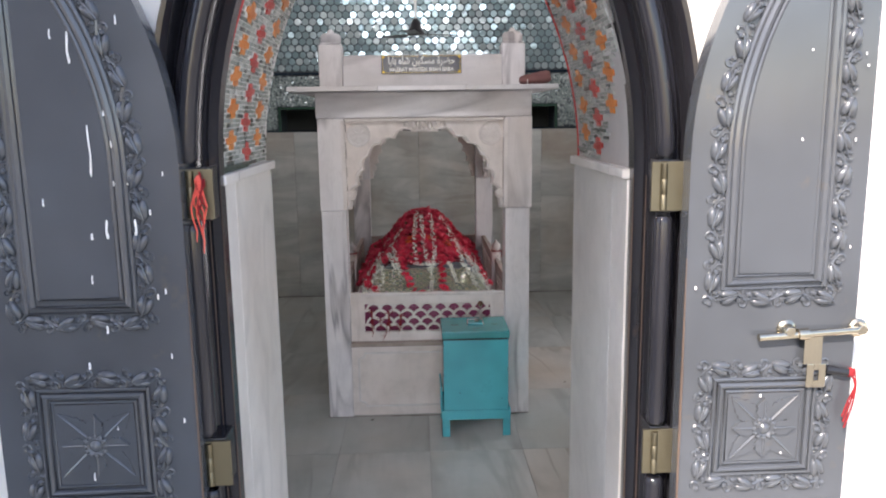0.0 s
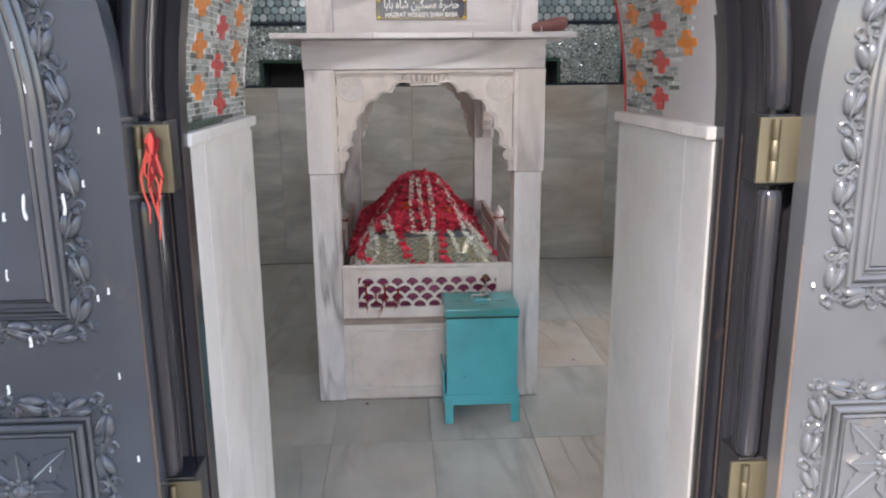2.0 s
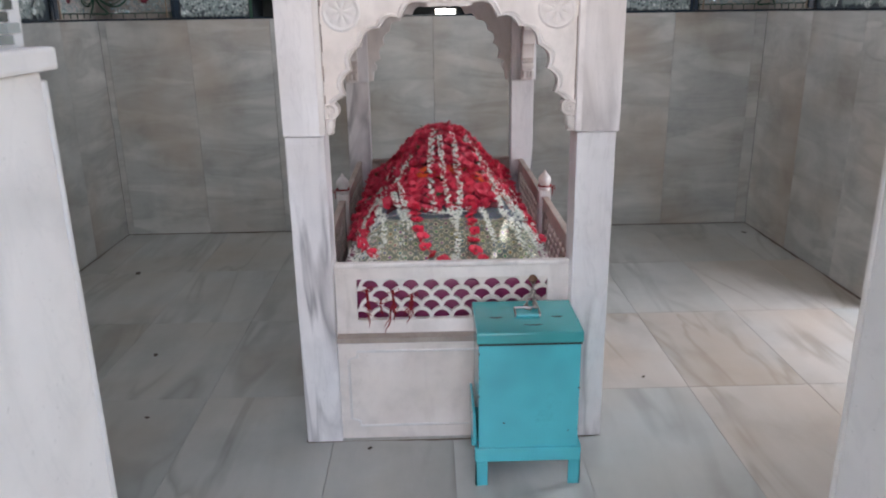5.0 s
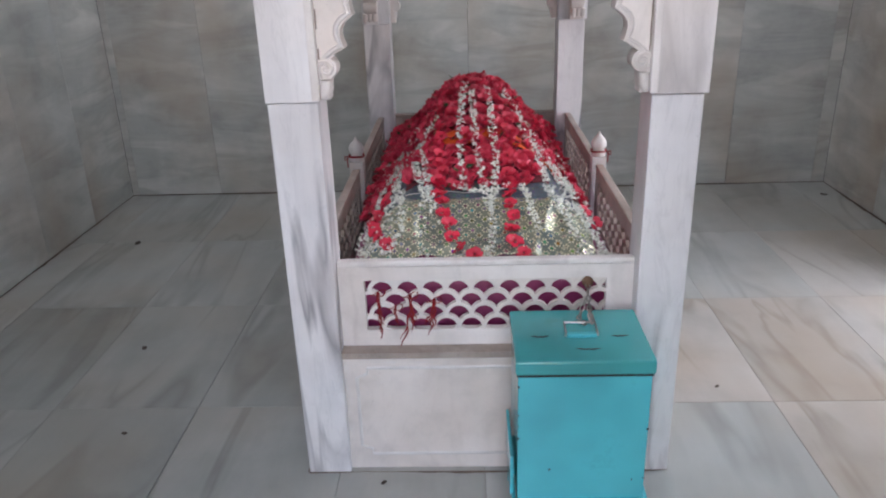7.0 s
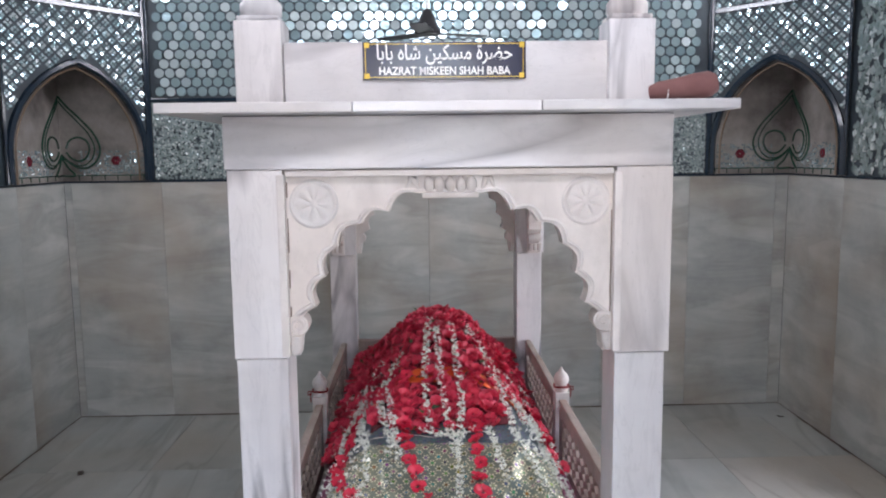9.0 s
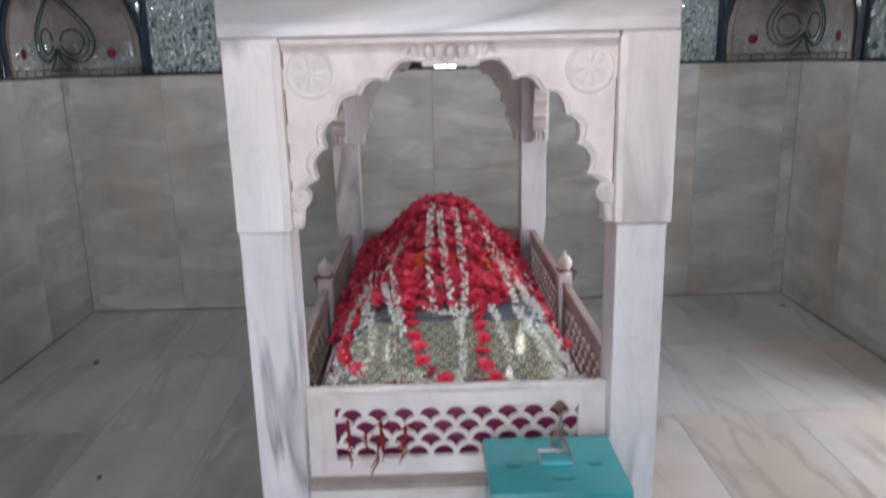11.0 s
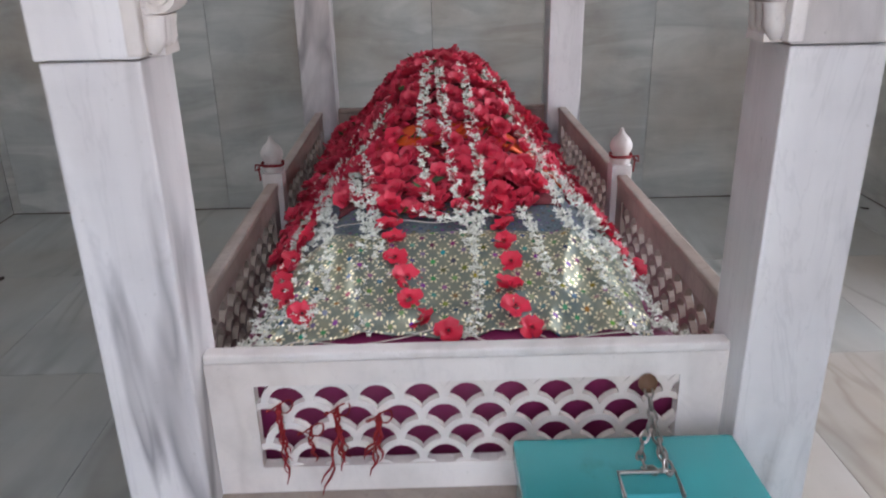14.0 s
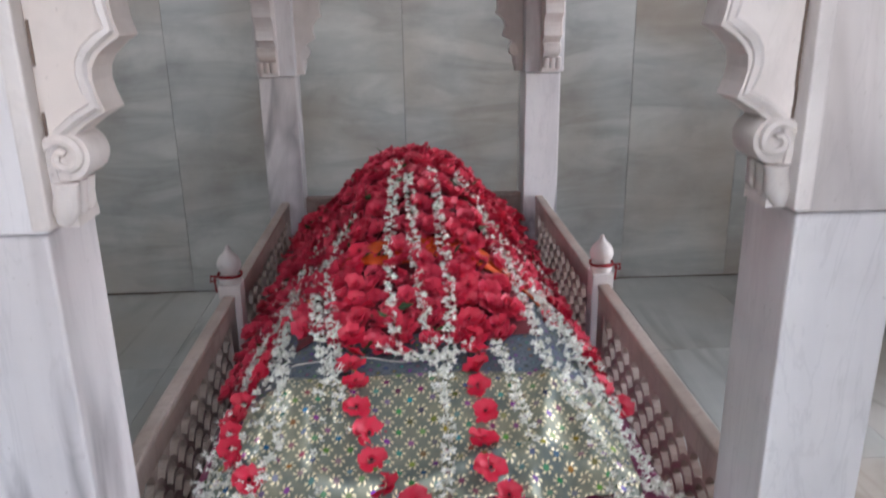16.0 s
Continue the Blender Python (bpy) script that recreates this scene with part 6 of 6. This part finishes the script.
while y < 5.34:
    x = GX - 0.372
    while x < GX + 0.372:
        xx, yy = x + fr.uniform(-0.012, 0.012), y + fr.uniform(-0.012, 0.012)
        d = abs(xx - GX)
        edge = 3.975 + 0.02 * math.sin(xx * 33) + max(0, d - 0.13) * 1.3
        skirt = 0.17 < d < 0.315 and yy < 4.75
        if (yy > edge and (not skirt or fr.random() < 0.45)) or (yy > 4.05 and d > 0.32):
            heap.append(on_mound(xx, yy, fr.uniform(-0.010, 0.014), 0.38, fr) @ Matrix.Scale(fr.uniform(0.85, 1.30), 4))
            if fr.random() < 0.2:
                leaves.append(on_mound(xx + 0.01, yy, 0.012, 0.9, fr) @ Matrix.Scale(fr.uniform(1.2, 2.4), 4))
        x += 0.031
    y += 0.029
roses = [rose_base(seed) for seed in (1, 2, 3, 4, 5)]


def rose_mesh(base, material):
    me = bpy.data.meshes.new("rose_head")
    me.from_pydata(base[0], [], base[1])
    me.materials.append(material)
    me.shade_smooth()
    return me


# the front of the heap head by head, the rest of it joined
heap.sort(key=lambda m: m.translation.y)
flower_heap = thing("rose_heap", "heap of fresh red rose heads over the grave", "flowers")
rose_meshes = [rose_mesh(base, M_ROSE) for base in roses]
for k, m in enumerate(heap[:300]):
    ob = new("rose_head", rose_meshes[k % 5])
    ob.matrix_basis = m
    ob.parent = flower_heap
joined("rose_mass", roses[2], heap[300:], M_ROSE, flower_heap, "more red rose heads").data.shade_smooth()
LEAFLET = ([(0, 0, 0), (0.004, 0.008, 0.002), (0, 0.018, 0.0), (-0.004, 0.008, 0.002)], [(0, 1, 2, 3)])
tagged(joined("green_sepals", LEAFLET, leaves, M_LEAF, None, ""), "small dark green sepals among the roses", "leaves", kind="stuff")


def run_along(ctrl, step):
    pts = smooth_line([Vector((x, y, 0)) for x, y in ctrl], 8)
    out, left_over = [], 0.0
    for a, b in zip(pts, pts[1:]):
        ln = Vector((b.x - a.x, b.y - a.y, mound(b.x, b.y) - mound(a.x, a.y))).length
        s = left_over
        while s < ln:
            p = a.lerp(b, s / max(ln, 1e-6))
            out.append((p.x, p.y))
            s += step
        left_over = s - ln
    return out


def jasmine_garland(ctrl, thick=1.0, lift=0.022):
    """White blossoms strung on a thread that lies on the flowers."""
    g = thing("jasmine_garland", "string of small white jasmine blossoms over red roses", "garland", "jasmine garlands")
    mats = []
    for i, (x, y) in enumerate(run_along(ctrl, 0.0100)):
        for k in range(2 if i % 3 == 0 else 1):
            n = mound_normal(x, y)
            d = (n * fr.uniform(0.2, 0.9) + Vector((fr.gauss(0.9 if (i + k) % 2 else -0.9, 0.35), fr.gauss(-0.55, 0.5), fr.gauss(-0.1, 0.4)))).normalized()
            base = Vector((x + fr.gauss(0, 0.002), y + fr.gauss(0, 0.002), mound(x, y) + (lift if y > 4.0 else 0.010)))
            mats.append(Matrix.Translation(base) @ d.to_track_quat("Z", "Y").to_matrix().to_4x4() @ Matrix.Scale(fr.uniform(0.72, 1.0) * thick, 4))
    joined("blossoms", BUD, mats, M_JASMINE, g, "white jasmine blossoms")
    joined("green_stems", LEAFLET, [m @ Matrix.Scale(0.6, 4) for m in mats[::4]], M_LEAF, g, "small green stems")
    line = run_along(ctrl, 0.02)
    part("thread", tube(bmesh.new(), [(x, y, mound(x, y) + (lift if y > 4.0 else 0.010)) for x, y in line], 0.0009, 4), M_STRING, g)


for ctrl in (
    [(-0.07, 4.62), (-0.085, 4.33), (-0.090, 4.20), (-0.087, 4.10), (-0.080, 3.98)],
    [(-0.045, 4.50), (-0.040, 4.26), (-0.032, 4.15), (-0.022, 4.05), (-0.014, 3.95), (-0.004, 3.85), (0.003, 3.79), (0.002, 3.72), (-0.02, 3.66)],
    [(0.01, 4.55), (0.022, 4.26), (0.028, 4.16), (0.025, 4.07), (0.013, 3.93), (0.004, 3.83)],
    [(-0.20, 4.40), (-0.238, 4.28), (-0.240, 4.19), (-0.222, 4.03), (-0.194, 3.90), (-0.205, 3.81), (-0.199, 3.75), (-0.186, 3.67)],
    [(-0.17, 4.42), (-0.212, 4.28), (-0.205, 4.14), (-0.19, 4.0), (-0.168, 3.84), (-0.156, 3.78)],
    [(-0.25, 4.62), (-0.314, 4.50), (-0.328, 4.34), (-0.350, 4.18), (-0.345, 3.95), (-0.360, 3.83), (-0.372, 3.74), (-0.385, 3.67)],
    [(0.07, 4.60), (0.108, 4.45), (0.131, 4.32), (0.163, 4.24), (0.175, 4.10), (0.183, 3.94), (0.204, 3.85), (0.227, 3.79), (0.245, 3.72), (0.255, 3.665)],
    [(0.11, 4.52), (0.144, 4.38), (0.185, 4.27), (0.222, 4.22), (0.248, 4.11), (0.272, 4.01), (0.280, 3.84), (0.305, 3.75), (0.325, 3.70)],
    [(0.105, 3.985), (0.118, 3.85), (0.131, 3.79), (0.127, 3.74)],
    [(-0.28, 4.30), (-0.30, 4.12), (-0.285, 3.98), (-0.265, 3.88), (-0.262, 3.78), (-0.30, 3.69)],
    [(-0.102, 3.975), (-0.064, 3.945), (-0.017, 3.938), (0.03, 3.95), (0.06, 3.985)],
    [(0.15, 4.46), (0.21, 4.33), (0.262, 4.22), (0.30, 4.08), (0.31, 3.95)],
):
    jasmine_garland(ctrl)

open_meshes = [rose_mesh(rose_base(seed, ((0.025, 6, 0.10, 0.0), (0.020, 5, 0.28, 0.5), (0.008, 4, 0.8, 0.2))), M_ROSE_PLAIN) for seed in (11, 12, 13)]
core_me = bpy.data.meshes.new("rose_heart")
core_me.from_pydata([(0.003 * math.cos(k), 0.003 * math.sin(k), 0.0075) for k in (0, 1.05, 2.1, 3.14, 4.2, 5.2)] + [(0, 0, 0.0095)], [], [(k, (k + 1) % 6, 6) for k in range(6)])
core_me.materials.append(M_SLOT)
for ctrl, step in (
    ([(-0.158, 4.30), (-0.156, 4.10), (-0.152, 3.95), (-0.150, 3.87), (-0.143, 3.815), (-0.118, 3.757), (-0.106, 3.71), (-0.068, 3.683), (-0.04, 3.675)], 0.050),
    ([(0.075, 4.28), (0.066, 4.10), (0.064, 3.91), (0.069, 3.82), (0.071, 3.77), (0.063, 3.733), (0.074, 3.70), (0.10, 3.668), (0.13, 3.662)], 0.050),
    ([(-0.30, 4.25), (-0.317, 4.147), (-0.325, 3.98), (-0.350, 3.90), (-0.340, 3.80), (-0.309, 3.735), (-0.289, 3.695)], 0.042),
    ([(0.27, 4.40), (0.300, 4.24), (0.300, 4.10), (0.290, 3.97), (0.318, 3.94), (0.336, 3.90)], 0.045),
):
    g = thing("rose_garland", "string of open red roses hanging over the brocade", "garland", "rose garlands")
    for x, y in run_along(ctrl, step):
        ob = new("rose_head", fr.choice(open_meshes))
        ob.matrix_basis = on_mound(x + fr.gauss(0, 0.004), y, 0.016 if y > 4 else 0.009, 0.34, fr) @ Matrix.Scale(fr.uniform(0.85, 1.1), 4)
        ob.parent = g
        core = new("rose_heart", core_me)
        core.parent = ob
    part("thread", tube(bmesh.new(), [(x, y, mound(x, y) + 0.008) for x, y in run_along(ctrl, 0.02)], 0.0009, 4), M_STRING, g)

# single blossoms fallen over the sides and the front hem
loose = []
for k in range(560):
    sgn = fr.choice((-1, 1))
    x, y = GX + sgn * fr.uniform(0.245, 0.365), 3.66 + 1.0 * fr.random() ** 0.9
    d = Vector((fr.gauss(0, 1), fr.gauss(0, 1), fr.uniform(0.2, 1.2))).normalized()
    loose.append(Matrix.Translation((x, y, mound(x, y) + (0.016 if y > 4.05 else 0.008))) @ d.to_track_quat("Z", "Y").to_matrix().to_4x4() @ Matrix.Scale(fr.uniform(0.6, 1.0), 4))
tagged(joined("loose_blossoms", BUD, loose, M_JASMINE, None, ""), "loose white jasmine blossoms over the cloth edges", "flowers", kind="stuff")

# loose thread that joins the garlands' ends along the front hem
th = thing("garland_string", "loose pale string joining the garland ends", "string")
ctrl = [(-0.36, 3.65), (-0.303, 3.672), (-0.208, 3.66), (-0.131, 3.667), (-0.052, 3.683), (0.017, 3.655), (0.102, 3.65), (0.184, 3.667), (0.29, 3.68)]
part("string", tube(bmesh.new(), [(x, y, mound(x, y) + 0.011) for x, y in run_along(ctrl, 0.012)], 0.0014, 5), M_STRING, th)
ctrl = [(-0.26, 3.945), (-0.14, 3.948), (-0.06, 3.925), (0.042, 3.957), (0.13, 3.965)]
part("string", tube(bmesh.new(), [(x, y, mound(x, y) + 0.009) for x, y in run_along(ctrl, 0.012)], 0.0010, 5), M_STRING, th)
# blossoms gathered at the two front corners
for cx, cy in ((-0.385, 3.68), (0.325, 3.695), (-0.34, 3.72), (0.29, 3.70)):
    jasmine_garland([(cx - 0.025, cy), (cx, cy + 0.012), (cx + 0.03, cy - 0.006)], 1.0)

# ---- floor slabs ----
JX = [X0, -1.98, -1.47, -0.98, -0.45, -0.03, 0.40, 0.92, 1.40, 1.88, X1]
JY = [0.0, 0.76, 1.53, 2.30, 3.07, 3.84, 4.61, 5.38, Y1]
shared = {}
for i, (xa, xb) in enumerate(zip(JX, JX[1:])):
    for ya, yb in zip(JY, JY[1:]):
        key = (round(xb - xa, 3), round(yb - ya, 3))
        if key not in shared:
            shared[key] = piece_mesh("floor_slab", boxed(0.0009, key[0] - 0.0009, 0.0009, key[1] - 0.0009, -0.006, 0.0, 0.0008), M_FLOOR)
            warm_mesh = shared[key].copy()
            warm_mesh.materials.clear()
            warm_mesh.materials.append(M_FLOOR_WARM)
            shared[key + ("warm",)] = warm_mesh
        tone = ("warm",) if xa > 0.3 and rng.random() < 0.6 else ()
        ob = new("floor_slab", shared[key + tone])
        ob.matrix_basis = pose(xa, ya, rng.uniform(-0.0006, 0.0))
        ob.parent = floor

# ---- brown dirt gathered along the foot of the walls and the canopy ----
r5 = random.Random(31)


def dirt_line(bm, a, b, inward, most):
    """A thin ragged film of dirt on the floor from a to b, spreading inward by up to most."""
    a, b, inward = Vector((*a, 0)), Vector((*b, 0)), Vector((*inward, 0))
    n = max(2, int((b - a).length / 0.03))
    outer, inner_edge = [], []
    for i in range(n + 1):
        p = a.lerp(b, i / n)
        w = most * max(0.06, 0.35 + 0.75 * noise.noise(Vector((p.x * 3, p.y * 3, 1))) + 0.35 * noise.noise(Vector((p.x * 17, p.y * 17, 4))))
        outer.append(bm.verts.new(p + Vector((0, 0, 0.0022))))
        inner_edge.append(bm.verts.new(p + inward * w + Vector((0, 0, 0.0012))))
    for i in range(n):
        bm.faces.new((outer[i], outer[i + 1], inner_edge[i + 1], inner_edge[i]))


bm = bmesh.new()
dirt_line(bm, (X0, Y1), (X1, Y1), (0, -1), 0.020)
dirt_line(bm, (X0, 2.2), (X0, Y1), (1, 0), 0.020)
dirt_line(bm, (X1, SD1), (X1, Y1), (-1, 0), 0.020)
dirt_line(bm, (CX0, CY0), (CX1, CY0), (0, -1), 0.014)
dirt_line(bm, (CX0, CY0), (CX0, CY1), (-1, 0), 0.012)
dirt_line(bm, (CX1, CY0), (CX1, CY1), (1, 0), 0.016)
ob = tagged(part("floor_dirt", bm, M_DIRT), "brown dirt along the foot of walls and canopy", "dirt", kind="stuff")

# ---- dried petals and bits swept about on the floor ----
M_DRY = mat("dried_petal", rough=0.9, build=plaster_build((0.10, 0.075, 0.06), (0.035, 0.028, 0.024)))
for x, y, size, turn in ((-1.806, 5.363, 0.026, 20), (-1.324, 4.244, 0.016, 200), (-1.171, 3.697, 0.011, 75), (-0.319, 3.452, 0.010, 140), (0.763, 3.931, 0.009, 310), (2.0, 5.95, 0.022, 50)):
    bit = thing("dried_petal", "dark dried flower petal lying on the marble floor", "petal", "fallen petals")
    bit.matrix_basis = pose(x, y, 0.001, 0, 0, turn)
    vs, fs = [], []
    for j in range(5):
        for i in range(4):
            u, v = i / 3 - 0.5, j / 4 - 0.5
            vs.append((size * u * (1.1 - 1.3 * v * v), size * 1.7 * v, size * (0.30 * u * u + 0.35 * v * v) + 0.002 * r5.random()))
    for j in range(4):
        for i in range(3):
            fs.append((4 * j + i, 4 * j + i + 1, 4 * j + i + 5, 4 * j + i + 4))
    blade = mesh_part("blade", vs, fs, M_DRY, bit, "", True)
    thick = blade.modifiers.new("thickness", "SOLIDIFY")
    thick.thickness, thick.offset = 0.0012, -1
